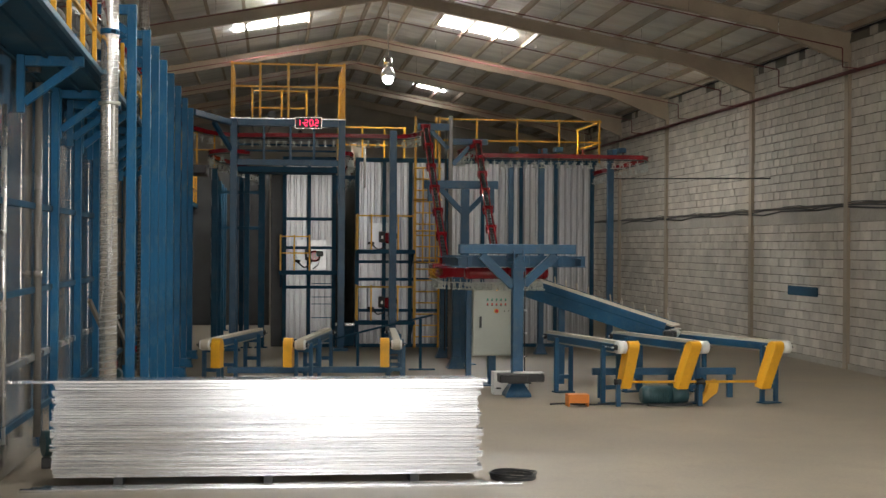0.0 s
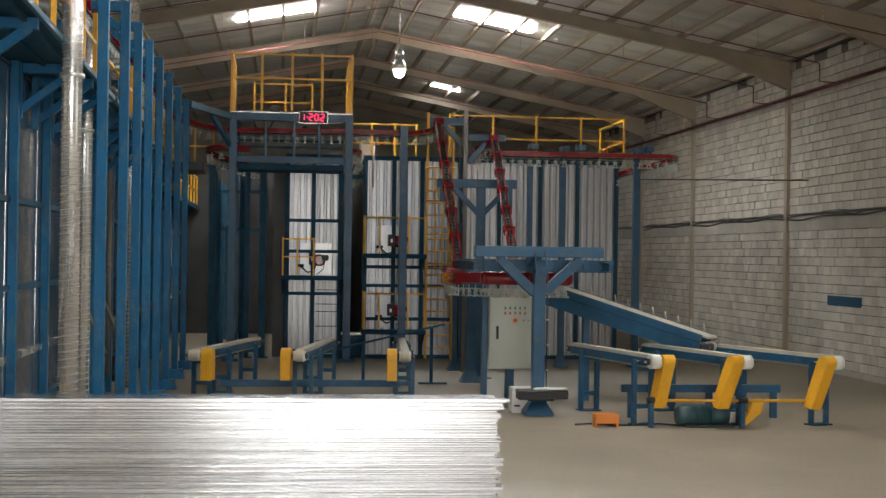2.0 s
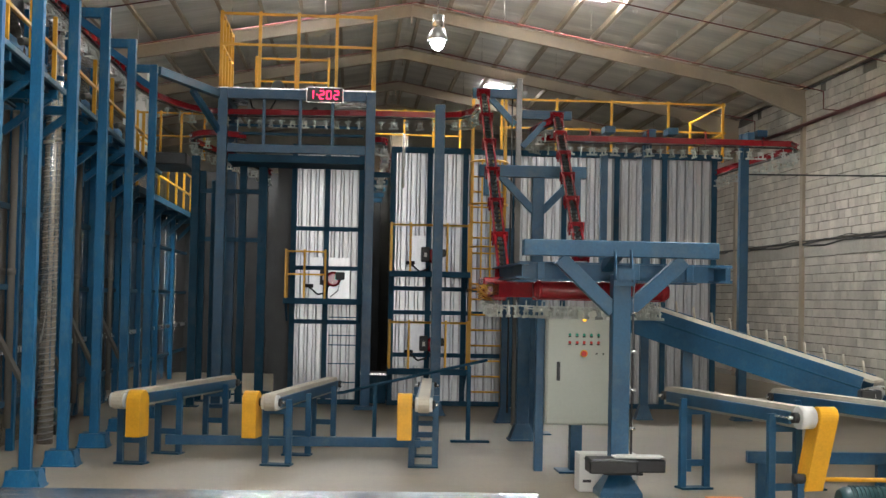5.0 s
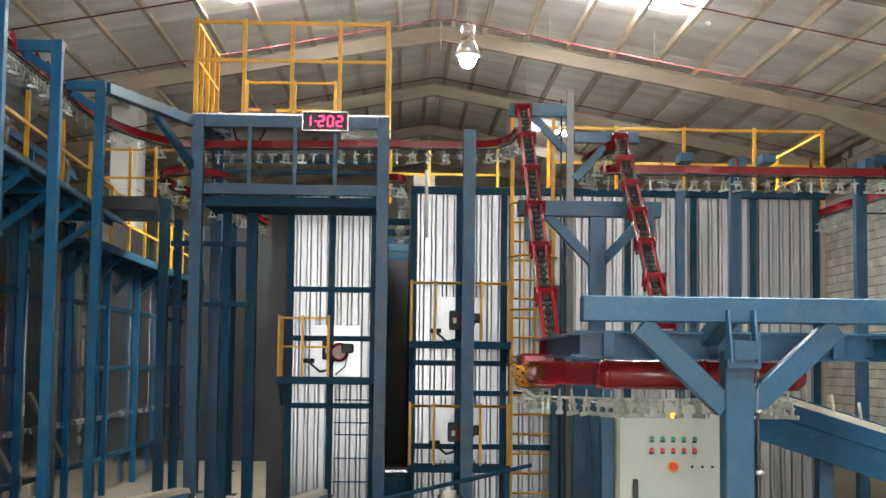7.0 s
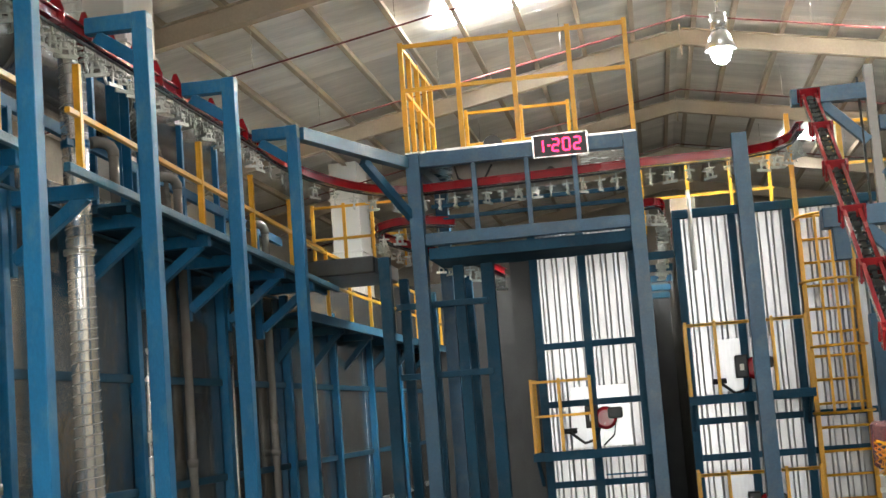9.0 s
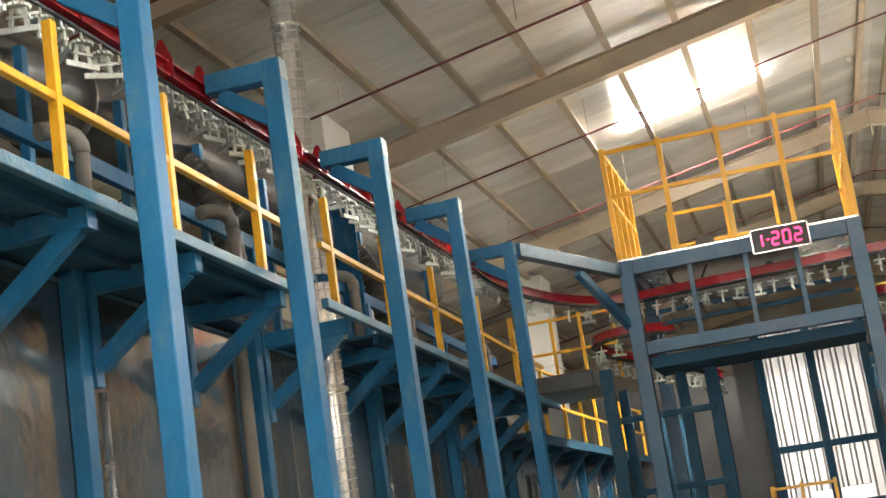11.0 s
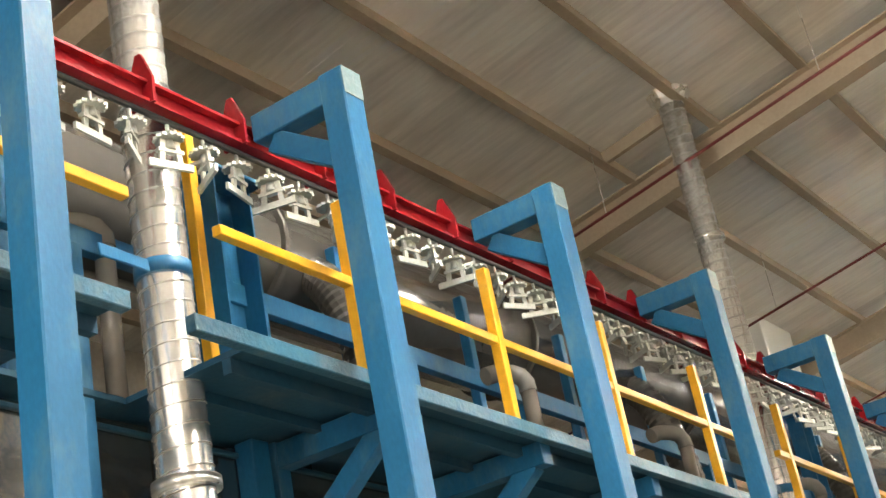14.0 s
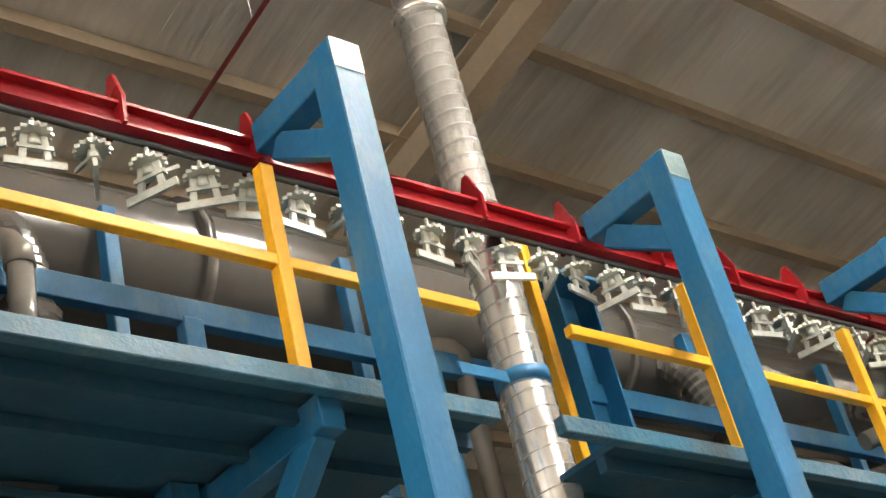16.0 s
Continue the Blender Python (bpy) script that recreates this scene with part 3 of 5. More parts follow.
# spiral ducts that rise beside the walkway
def spiral_duct(at, bottom, top, r=0.12):
    x, y, _ = at

    d = thing("spiral_duct", at, "shiny spiral-seamed zinc duct rising to the roof", "duct", "spiral ducts")
    bm = B()
    seg, turns = 22, int((top - bottom) / 0.08)
    rod(bm, [(x, y, bottom), (x, y, top)], r, seg)
    part("pipe", bm, DUCT, d)
    bm = B()
    n = turns * 16
    rod(bm, [(x + r * math.cos(k * math.tau / 16), y + r * math.sin(k * math.tau / 16), bottom + (top - bottom) * k / n) for k in range(n + 1)], 0.004, 4)
    part("seam", bm, SEAM, d)
    for z in (deck_z(y) - 0.41, 6.9):
        rodpart("flange", [(x, y, z - 0.02), (x, y, z + 0.02)], r + 0.024, ZINC, d, "", 22)
    bm = B()
    rod(bm, [(x, y, top - 0.02), (x, y, top + 0.03), (x, y, roof_z(x) - 0.02)], [r + 0.01, r + 0.05, r + 0.09], 8, False)
    part("roof_collar", bm, ZINC, d, "folded zinc collar at the roof")
    rodpart("strap", [(x, y, deck_z(y) + 0.41), (x, y, deck_z(y) + 0.47)], r + 0.008, BLUE, d, "blue clamp strap", 22)
    barpart("strap_arm", (x + 0.03, y - r - 0.004, deck_z(y) + 0.435), (x + 0.12, y - r - 0.34, deck_z(y) + 0.38), 0.012, 0.05, BLUE, d)
    return d


for x, y, z0, r in ((-4.5, 11.64, 0.0, 0.105), (-4.47, 5.32, 0.0, 0.105), (-3.9, 0.15, 0.5, 0.103)):
    spiral_duct((x, y, 0.0), z0, roof_z(x) - 0.12, r)

# blue channel columns and yellow end posts beside the ducts
for y in (5.96, 13.0):
    cc = thing("channel_column", (-4.66, y, deck_z(y)), "short blue channel column standing on the walkway", "steel column", "channel columns")
    bm = B()
    bx(bm, -4.72, -4.6, y - 0.12, y - 0.108, deck_z(y) - 0.008, 5.66)
    bx(bm, -4.72, -4.6, y + 0.108, y + 0.12, deck_z(y) - 0.008, 5.66)
    bx(bm, -4.72, -4.708, y - 0.108, y + 0.108, deck_z(y) - 0.008, 5.66)
    part("channel", bm, BLUE, cc)
    boxpart("cap", (-4.78, y - 0.16, 5.66), (-4.54, y + 0.16, 5.68), BLUE, cc)
# pale square ducts from the tunnel up through the roof
for y in (17.1, 30.0):
    sd = thing("square_duct", (-6.2, y, 4.9), "pale square sheet duct rising to the roof", "duct", "square ducts")
    boxpart("shaft", (-6.5, y - 0.5, 4.9), (-5.9, y + 0.5, roof_z(-6.5) - 0.01), WHITE, sd, "", 0.01)
    for z in (6.0, 7.1):
        boxpart("joint", (-6.53, y - 0.53, z), (-5.87, y + 0.53, z + 0.04), WHITE, sd)

# ---------------------------------------------------------------- right wall of white blocks
Y_B0, Z_BAND = 8.0, 3.55


def wall_boxes(bm, y0, y1, z0, z1, x):
    bx(bm, x, x + 0.28, y0, y1, z0, z1)


bm = B()
bx(bm, X_E + 0.012, X_E + 0.3, Y_B0, Y_N, 0, 7.27)
east = solo("wall_east", bm, MORTAR, "tall wall of white concrete blocks with dusty grey lower courses", "wall", "structure")
# the side opening is added, unseen, to go with the fill lamp
bm = B()
bx(bm, X_E, X_E + 0.3, Y_S, -10.0, 0, EAVE)
bx(bm, X_E, X_E + 0.3, -2.0, Y_B0, 0, EAVE)
bx(bm, X_E, X_E + 0.3, -10.0, -2.0, 5.1, EAVE)
solo("wall_east_front", bm, CONCRETE, "rendered wall with an added side opening, out of view", "wall", "structure")
# dark strip in place of the shaded gap between blocks and roof
bm = B()
bx(bm, X_E + 0.2, X_E + 0.3, Y_B0, Y_N, 7.272, EAVE + 0.05)
solo("eave_closure", bm, DARK, "dark strip standing for the shaded gap above the blocks", "trim", "structure")
# concrete tie beam along the wall, at middle height, and a plinth
bm = B()
bx(bm, X_E - 0.03, X_E + 0.02, Y_B0, Y_N, 3.2, 3.55)
part("tie_beam", bm, CONCRETE, east, "grey concrete tie beam")
bm = B()
bx(bm, X_E - 0.05, X_E + 0.02, Y_B0, Y_N, 0.0, 0.12)
part("plinth", bm, CONCRETE, east, "dusty concrete plinth")
rodpart("cable", [(X_E - 0.05, Y_B0 + i * 1.2, 3.5 + 0.035 * math.sin(i * 2.1) + 0.02 * math.sin(i * 5.3)) for i in range(21)], 0.018, BLACK, east, "dark cable along the beam", 6)
for k, (zz, rr) in enumerate(((3.56, 0.014), (3.6, 0.01))):
    rodpart("cable", [(X_E - 0.06, Y_B0 + i * 0.8, zz + 0.03 * math.sin(i * 1.3 + k * 2) + 0.02 * math.sin(i * 3.7 + k)) for i in range(40)], rr, BLACK, east, "thin dark cable along the beam", 6)
wr = random.Random(11)
meshes = []
for k in range(4):
    bm = B()
    d = 0.004 * k
    bx(bm, -0.016 - d * 0.5, 0.02, -0.192, 0.192, -0.0935, 0.0935)
    bmesh.ops.bevel(bm, geom=list(bm.edges), offset=0.006, segments=1, affect="EDGES")
    me = bpy.data.meshes.new("block")
    bm.to_mesh(me)
    bm.free()
    me.materials.append(BLOCK)
    meshes.append(me)
rest = bmesh.new()
count = 0
for row in range(35):
    z = 0.225 + row * 0.205
    if 3.1 < z < 3.6:
        continue
    y = Y_B0 + (0.2 if row % 2 else 0.4) + wr.uniform(-0.04, 0.04)
    while y < Y_N - 0.3:
        if row == 34 and wr.random() < 0.3:
            y += 0.4
            continue
        if 12.6 < y < 17.4 and 3.6 < z < 6.9 and count < 300:
            ob = new("block", meshes[wr.randrange(4)])
            ob.parent = east
            ob.location = (X_E + 0.01, y + wr.uniform(-0.004, 0.004), z + wr.uniform(-0.003, 0.003))
            count += 1
        else:
            e = wr.uniform(0.01, 0.024)
            w = 0.192 + wr.uniform(-0.006, 0.003)
            dz = wr.uniform(-0.004, 0.004)
            bx(rest, X_E + 0.01 - e, X_E + 0.02, y - w, y + w, z + dz - 0.093, z + dz + 0.093)
        y += 0.4
part("block_courses", rest, BLOCK_FAR, east)["kind"] = "stuff"
for x0, y0, z0 in ((X_E - 0.03, 14.1, 1.5),):
    bm = B()
    bx(bm, x0, X_E + 0.005, y0, y0 + 1.85, z0, z0 + 0.22)
    vent = solo("wall_vent", bm, BLUE_DULL, "small dark blue opening plate in the block wall", "vent", "structure", bevel=0.004)


# ---------------------------------------------------------------- ovens with ribbed sheet fronts
def ribbed(bm, x0, x1, y, z0, z1, pitch=0.2):
    """Ribbed sheet from x0 to x1, facing -y: flat pans with narrow raised ribs."""
    prof = []
    x = x0
    while x < x1 - 1e-6:
        w = min(pitch, x1 - x)
        for u, d in ((0.0, 0.0), (0.5, 0.0), (0.62, 0.036), (0.86, 0.036), (1.0, 0.0)):
            prof.append((x + u * w, y - d))
        x += w
    lo = [bm.verts.new((px, py, z0)) for px, py in prof]
    hi = [bm.verts.new((px, py, z1)) for px, py in prof]
    for k in range(len(prof) - 1):
        if (Vector(prof[k]) - Vector(prof[k + 1])).length > 1e-6:
            bm.faces.new((lo[k], lo[k + 1], hi[k + 1], hi[k]))
    bmesh.ops.remove_doubles(bm, verts=bm.verts, dist=0.0005)


OV_Y, OV_Z = 19.4, 4.86


def oven(name, x0, x1, cols, label):
    o = thing(name, ((x0 + x1) / 2, OV_Y + 2, 0), label, "oven")
    bm = B()
    bx(bm, x0 + 0.01, x1 - 0.01, OV_Y + 0.04, 30.0, 0.05, OV_Z)
    part("body", bm, TUNNEL, o)
    for a, b in zip(cols, cols[1:]):
        bm = B()
        ribbed(bm, a, b, OV_Y, 0.06, OV_Z - 0.04, (b - a) / max(3, round((b - a) / 0.165)))
        part("sheet", bm, SHEET, o)
    for c in cols:
        boxpart("stud", (c - 0.05, OV_Y - 0.09, 0.0), (c + 0.05, OV_Y + 0.02, OV_Z), BLUE_DULL, o)
    boxpart("top_rail", (x0 - 0.05, OV_Y - 0.1, OV_Z - 0.09), (x1 + 0.05, OV_Y + 0.03, OV_Z + 0.02), BLUE_DULL, o)
    boxpart("foot_rail", (x0 - 0.05, OV_Y - 0.1, 0.0), (x1 + 0.05, OV_Y + 0.03, 0.09), BLUE_DULL, o)
    return o


ovA = oven("drying_oven", -1.62, -0.36, [-1.62, -1.0, -0.36], "tall drying oven clad in shiny ribbed zinc sheet")
for z in (3.29, 1.54, 2.55):
    boxpart("girt", (-1.6, OV_Y - 0.075, z - 0.04), (-0.36, OV_Y + 0.01, z + 0.04), BLUE_DULL, ovA)
for z in (0.4, 0.75, 1.1, 1.28, 1.62):
    boxpart("rung", (-0.92, OV_Y - 0.07, z), (-0.4, OV_Y - 0.04, z + 0.02), BLUE_DULL, ovA)
ovB = oven("curing_oven", 0.24, 6.5, [0.24, 0.93, 1.61, 2.56, 3.5, 4.51, 5.43, 6.4], "long curing oven clad in shiny ribbed zinc sheet")
for z in (2.2, 0.95, 1.75):
    boxpart("girt", (0.26, OV_Y - 0.075, z - 0.04), (2.5, OV_Y + 0.01, z + 0.04), BLUE_DULL, ovB)
# white vertical pipe on the front
rodpart("vent_pipe", [(0.42, OV_Y - 0.12, 4.1), (0.42, OV_Y - 0.12, 5.12)], 0.026, WHITE, ovB, "white plastic vent pipe", 10)
def ribbed_side(bm, x, out, y0, y1, z0, z1):
    """Ribbed sheet along y, facing x * out."""
    n = round((y1 - y0) / 0.155)
    w = (y1 - y0) / n
    prof = []
    for k in range(n):
        for u, d in ((0.0, 0.0), (0.5, 0.0), (0.62, 0.036), (0.86, 0.036)):
            prof.append((x + out * d, y0 + (k + u) * w))
    prof.append((x, y1))
    lo = [bm.verts.new((px, py, z0)) for px, py in prof]
    hi = [bm.verts.new((px, py, z1)) for px, py in prof]
    for k in range(len(prof) - 1):
        bm.faces.new((lo[k], lo[k + 1], hi[k + 1], hi[k]))


for k in range(6):
    for o, x, out in ((ovA, -0.345, 1), (ovB, 0.225, -1)):
        bm = B()
        ribbed_side(bm, x, out, OV_Y + 0.04 + k * 1.55, OV_Y + 0.03 + (k + 1) * 1.55, 0.08, OV_Z - 0.05)
        part("side_sheet", bm, TUNNEL, o)
# dark slab: the gloom deep in the corridor is put into its colour
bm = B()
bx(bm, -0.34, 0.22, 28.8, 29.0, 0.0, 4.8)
solo("corridor_end", bm, DARK, "dark slab standing for the shade between the ovens", "wall", "structure")
for k in range(5):
    bm = B()
    bx(bm, -0.33, 0.21, OV_Y + 0.6 + k * 1.8, OV_Y + 0.68 + k * 1.8, 4.35, 4.45)
    solo("corridor_bar", bm, BLUE_DULL, "blue bar across the corridor", "beam", "", "corridor bars")
boxpart("step", (-0.32, OV_Y - 0.05, 0.55), (0.2, OV_Y + 0.45, 0.6), ZINC, ovB, "zinc grating step")
boxpart("step_box", (-0.28, OV_Y - 0.02, 0.02), (0.18, OV_Y + 0.42, 0.55), BLUE_DULL, ovB, "blue box under the step")


def burner(at, plate):
    x, y, z = at
    b = thing("burner", at, "red gas burner with a black control box on a zinc plate", "burner", "oven burners")
    px0, px1, pz0, pz1 = plate
    boxpart("plate", (px0, y + 0.26, pz0), (px1, y + 0.3, pz1), SHEET, b, "bare zinc mounting plate")
    rodpart("flange", [(x, y + 0.27, z), (x, y + 0.12, z)], 0.09, ZINC, b, "", 14)
    rodpart("housing", [(x + 0.02, y + 0.14, z), (x + 0.02, y + 0.08, z), (x + 0.03, y - 0.08, z - 0.01), (x + 0.03, y - 0.12, z - 0.01)], [0.09, 0.14, 0.14, 0.1], RED, b, "glossy red burner housing", 16)
    boxpart("motor", (x + 0.06, y - 0.16, z - 0.02), (x + 0.24, y + 0.0, z + 0.12), DARK, b, "", 0.02)
    boxpart("control_box", (x - 0.22, y - 0.14, z - 0.12), (x - 0.07, y + 0.04, z + 0.16), BLACK, b, "black control box", 0.012)
    boxpart("label_plate", (x - 0.17, y - 0.146, z - 0.03), (x - 0.12, y - 0.139, z + 0.05), WHITE, b, "small white label")
    rodpart("gas_hose", [(x - 0.05, y - 0.02, z - 0.12), (x - 0.1, y - 0.06, z - 0.26), (x - 0.25, y - 0.08, z - 0.3), (x - 0.42, y - 0.08, z - 0.16), (x - 0.5, y - 0.02, z - 0.15)], 0.018, BLACK, b, "looped black gas hose", 8)
    rodpart("valve", [(x - 0.5, y - 0.02, z - 0.14), (x - 0.34, y - 0.02, z - 0.14)], 0.035, BLACK, b, "", 8)
    rodpart("cable", [(x + 0.15, y - 0.08, z - 0.05), (x + 0.12, y - 0.1, z - 0.22), (x - 0.02, y - 0.08, z - 0.34)], 0.01, BLACK, b, "", 6)


burner((-0.88, 19.08, 2.35), (-1.3, -0.55, 1.98, 2.75))
burner((1.0, 19.08, 2.82), (0.55, 1.32, 2.55, 3.2))
burner((1.0, 19.08, 1.16), (0.52, 1.36, 0.74, 1.56))


def service_platform(x0, x1, z):
    s = thing("service_platform", ((x0 + x1) / 2, 19.0, z), "small blue service platform fixed to the oven front", "platform", "service platforms")
    boxpart("deck", (x0 + 0.02, 18.72, z - 0.025), (x1 - 0.02, 19.3, z), BLUE_DULL, s)
    boxpart("edge", (x0, 18.68, z - 0.09), (x1, 18.72, z + 0.02), BLUE_DULL, s)
    for x in (x0 + 0.05, x1 - 0.05):
        barpart("bracket", (x, 18.74, z - 0.06), (x, 19.3, z - 0.4), 0.04, 0.04, BLUE_DULL, s)
    return s


service_platform(-1.76, -0.3, 1.96)
service_platform(0.18, 1.68, 2.5)
service_platform(0.18, 1.68, 0.7)
guard_rail([(-1.72, 19.3), (-1.72, 18.7), (-1.0, 18.7)], [(-1.72, 19.25), (-1.72, 18.98), (-1.72, 18.7), (-1.38, 18.7), (-1.0, 18.7)], 1.975, 0.88, "yellow guard rail round the burner platform", 0.5, 0.04)
for z in (2.515, 0.715):
    guard_rail([(0.21, 19.3), (0.21, 18.7), (1.66, 18.7)], [(0.21, 19.25), (0.21, 18.7), (0.56, 18.7), (1.24, 18.7), (1.64, 18.7)], z, 0.88, "yellow guard rail round the burner platform", 0.97, 0.04)


def caged_ladder(x0, x1, y, top):
    l = thing("caged_ladder", ((x0 + x1) / 2, y, 0), "yellow steel ladder with safety hoops up the oven front", "ladder")
    for x in (x0, x1):
        boxpart("stile", (x - 0.03, y - 0.03, 0.0), (x + 0.03, y + 0.03, top + 1.05), YELLOW, l)
    z = 0.28
    while z < top:
        rodpart("rung", [(x0, y, z), (x1, y, z)], 0.017, YELLOW, l, "", 8)
        z += 0.29
    n = 0
    for z in (2.2, 3.0, 3.8, 4.6):
        rodpart("hoop", [((x0 + x1) / 2 - 0.36 * math.cos(a), y - 0.02 - 0.55 * math.sin(a), z) for a in [k * math.pi / 12 for k in range(13)]], 0.018, YELLOW, l, "", 6)
    for a in (0.35, 0.5, 0.65):
        barpart("cage_strip", ((x0 + x1) / 2 - 0.36 * math.cos(a * math.pi), y - 0.02 - 0.55 * math.sin(a * math.pi), 2.2), ((x0 + x1) / 2 - 0.36 * math.cos(a * math.pi), y - 0.02 - 0.55 * math.sin(a * math.pi), 4.6), 0.035, 0.006, YELLOW, l)


caged_ladder(1.72, 2.34, 19.2, 4.9)
# rails on the oven roof
guard_rail([(2.4, 20.5), (6.9, 20.5), (6.9, 23.5)], [(x, 20.5) for x in (2.4, 3.5, 4.6, 5.75, 6.86)] + [(6.9, 23.4)], OV_Z, 1.18, "yellow guard rail on the curing oven roof", 0.5, 0.05)
guard_rail([(-0.2, 21.5), (1.7, 21.5)], [(-0.15, 21.5), (0.5, 21.5), (1.1, 21.5), (1.65, 21.5)], OV_Z, 1.0, "yellow guard rail on the oven roof", 0.5, 0.045)
guard_rail([(-4.75, 20.5), (-3.45, 20.5)], [(-4.75, 20.5), (-4.3, 20.5), (-3.9, 20.5), (-3.45, 20.5)], 4.62, 0.95, "yellow guard rail behind the gantry", 0.5, 0.045)
bm = B()
bx(bm, 0.25, 0.6, 22.0, 22.5, OV_Z, 5.45)
solo("roof_fan_box", bm, CONCRETE, "square zinc duct box on the oven roof", "duct", bevel=0.01)

# second walkway and frames run on behind the gantry; darker blue carries their shade
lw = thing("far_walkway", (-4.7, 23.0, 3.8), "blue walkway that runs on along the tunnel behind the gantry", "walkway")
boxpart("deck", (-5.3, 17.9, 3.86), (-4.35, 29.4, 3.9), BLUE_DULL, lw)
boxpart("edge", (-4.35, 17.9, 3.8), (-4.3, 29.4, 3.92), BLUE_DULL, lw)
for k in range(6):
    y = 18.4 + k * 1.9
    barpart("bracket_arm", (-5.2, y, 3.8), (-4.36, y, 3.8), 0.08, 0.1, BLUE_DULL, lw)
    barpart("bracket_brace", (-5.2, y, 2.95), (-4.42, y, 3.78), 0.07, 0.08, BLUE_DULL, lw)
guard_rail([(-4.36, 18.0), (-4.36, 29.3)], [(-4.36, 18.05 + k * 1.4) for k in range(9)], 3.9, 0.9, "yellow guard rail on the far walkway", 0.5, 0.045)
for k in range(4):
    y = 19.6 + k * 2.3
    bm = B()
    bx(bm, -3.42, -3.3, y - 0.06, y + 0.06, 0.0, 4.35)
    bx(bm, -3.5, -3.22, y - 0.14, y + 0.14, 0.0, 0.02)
    solo("frame_post", bm, BLUE_DULL, "frame post in darker blue, its shade put into the paint", "steel post", "", "posts behind the gantry", bevel=0.004)
# dark slab added for the shade where the line runs on
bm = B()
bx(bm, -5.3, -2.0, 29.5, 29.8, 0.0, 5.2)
solo("tunnel_end", bm, DARK, "dark slab standing for the shade behind the gantry", "wall", "structure")
# dark block added to carry the guard rail behind the gantry
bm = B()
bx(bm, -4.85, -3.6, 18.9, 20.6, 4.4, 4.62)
solo("transfer_box", bm, DARK, "dark block added under the guard rail behind the gantry", "hood", bevel=0.02)
rodpart("pipe", [(-3.42, 18.85, 0.3), (-3.42, 18.85, 4.6)], 0.03, ZINC, thing("riser_pipe", (-3.42, 18.85, 0.3), "thin zinc riser pipe", "pipe"), "", 8)
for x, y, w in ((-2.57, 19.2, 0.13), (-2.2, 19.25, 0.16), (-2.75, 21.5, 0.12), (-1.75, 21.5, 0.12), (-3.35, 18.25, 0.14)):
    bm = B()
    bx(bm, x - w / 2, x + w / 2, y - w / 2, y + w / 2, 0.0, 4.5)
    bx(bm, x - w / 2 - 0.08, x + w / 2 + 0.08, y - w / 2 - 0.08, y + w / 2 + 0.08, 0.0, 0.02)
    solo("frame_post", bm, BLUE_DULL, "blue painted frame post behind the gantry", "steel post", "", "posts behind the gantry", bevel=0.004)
# solid dark block drawn in place of the shaded oven mouth
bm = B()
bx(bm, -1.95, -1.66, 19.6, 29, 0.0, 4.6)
solo("oven_mouth", bm, DARK, "dark block standing for the shaded mouth of the drying oven", "recess", "structure")
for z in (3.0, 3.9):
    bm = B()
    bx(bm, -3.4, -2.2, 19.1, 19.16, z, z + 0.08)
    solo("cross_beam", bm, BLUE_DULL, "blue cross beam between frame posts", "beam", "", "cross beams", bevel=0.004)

# ---------------------------------------------------------------- gantry
GX0, GX1, GY, GZ = -2.97, -0.15, 18.1, 5.72
g = thing("gantry", ((GX0 + GX1) / 2, GY, 0), "blue steel gantry over the oven entrance", "gantry")
for x in (GX0 + 0.08, GX1 - 0.08):
    for y in (GY + 0.08, GY + 2.3):
        if y > GY + 1 and x > -1:
            continue
        boxpart("post", (x - 0.085, y - 0.085, 0.0), (x + 0.085, y + 0.085, GZ), BLUE_T, g)
    bm = B()
    bx(bm, x - 0.2, x + 0.2, GY - 0.12, GY + 0.28, 0.0, 0.02)
    prism(bm, [(x - 0.18, GY - 0.1, 0.02), (x + 0.18, GY - 0.1, 0.02), (x + 0.18, GY + 0.26, 0.02), (x - 0.18, GY + 0.26, 0.02)], (0, 0, 0), (0, 0, 0.05))
    part("base_plate", bm, BLUE_T, g)
boxpart("top_beam", (GX0 + 0.17, GY + 0.01, GZ - 0.17), (GX1 - 0.17, GY + 0.15, GZ), BLUE_T, g)
boxpart("low_beam", (GX0 + 0.17, GY + 0.012, 4.58), (GX1 - 0.17, GY + 0.148, 4.73), BLUE_T, g)
for x in (-2.15, -1.5, -0.92):
    boxpart("hanger_bar", (x - 0.03, GY + 0.03, 4.73), (x + 0.03, GY + 0.09, GZ - 0.17), BLUE_T, g)
for z in (4.95, 5.1):
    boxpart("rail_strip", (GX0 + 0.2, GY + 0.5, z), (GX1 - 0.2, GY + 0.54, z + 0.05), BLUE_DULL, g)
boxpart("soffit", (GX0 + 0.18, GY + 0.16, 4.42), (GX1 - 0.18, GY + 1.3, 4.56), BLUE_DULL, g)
boxpart("duct_box", (-2.5, GY + 0.7, 5.28), (-0.9, GY + 1.6, 5.7), CONCRETE, g, "grey sheet duct box")
boxpart("deck", (GX0, GY + 0.02, GZ + 0.002), (GX1, GY + 2.4, GZ + 0.03), ZINC, g, "zinc chequer deck")
for y in (GY + 0.08, GY + 2.3):
    barpart("side_beam", (GX0 + 0.08, GY + 0.16, GZ - 0.1), (GX0 + 0.08, GY + 2.22, GZ - 0.1), 0.12, 0.15, BLUE_T, g)
    break
rodpart("cable_loop", [(-2.45, GY + 0.6, 5.62), (-2.4, GY + 0.5, 5.45), (-2.25, GY + 0.45, 5.36), (-2.08, GY + 0.5, 5.4), (-1.98, GY + 0.6, 5.6)], 0.014, BLACK, g, "hanging black cable loop", 6)
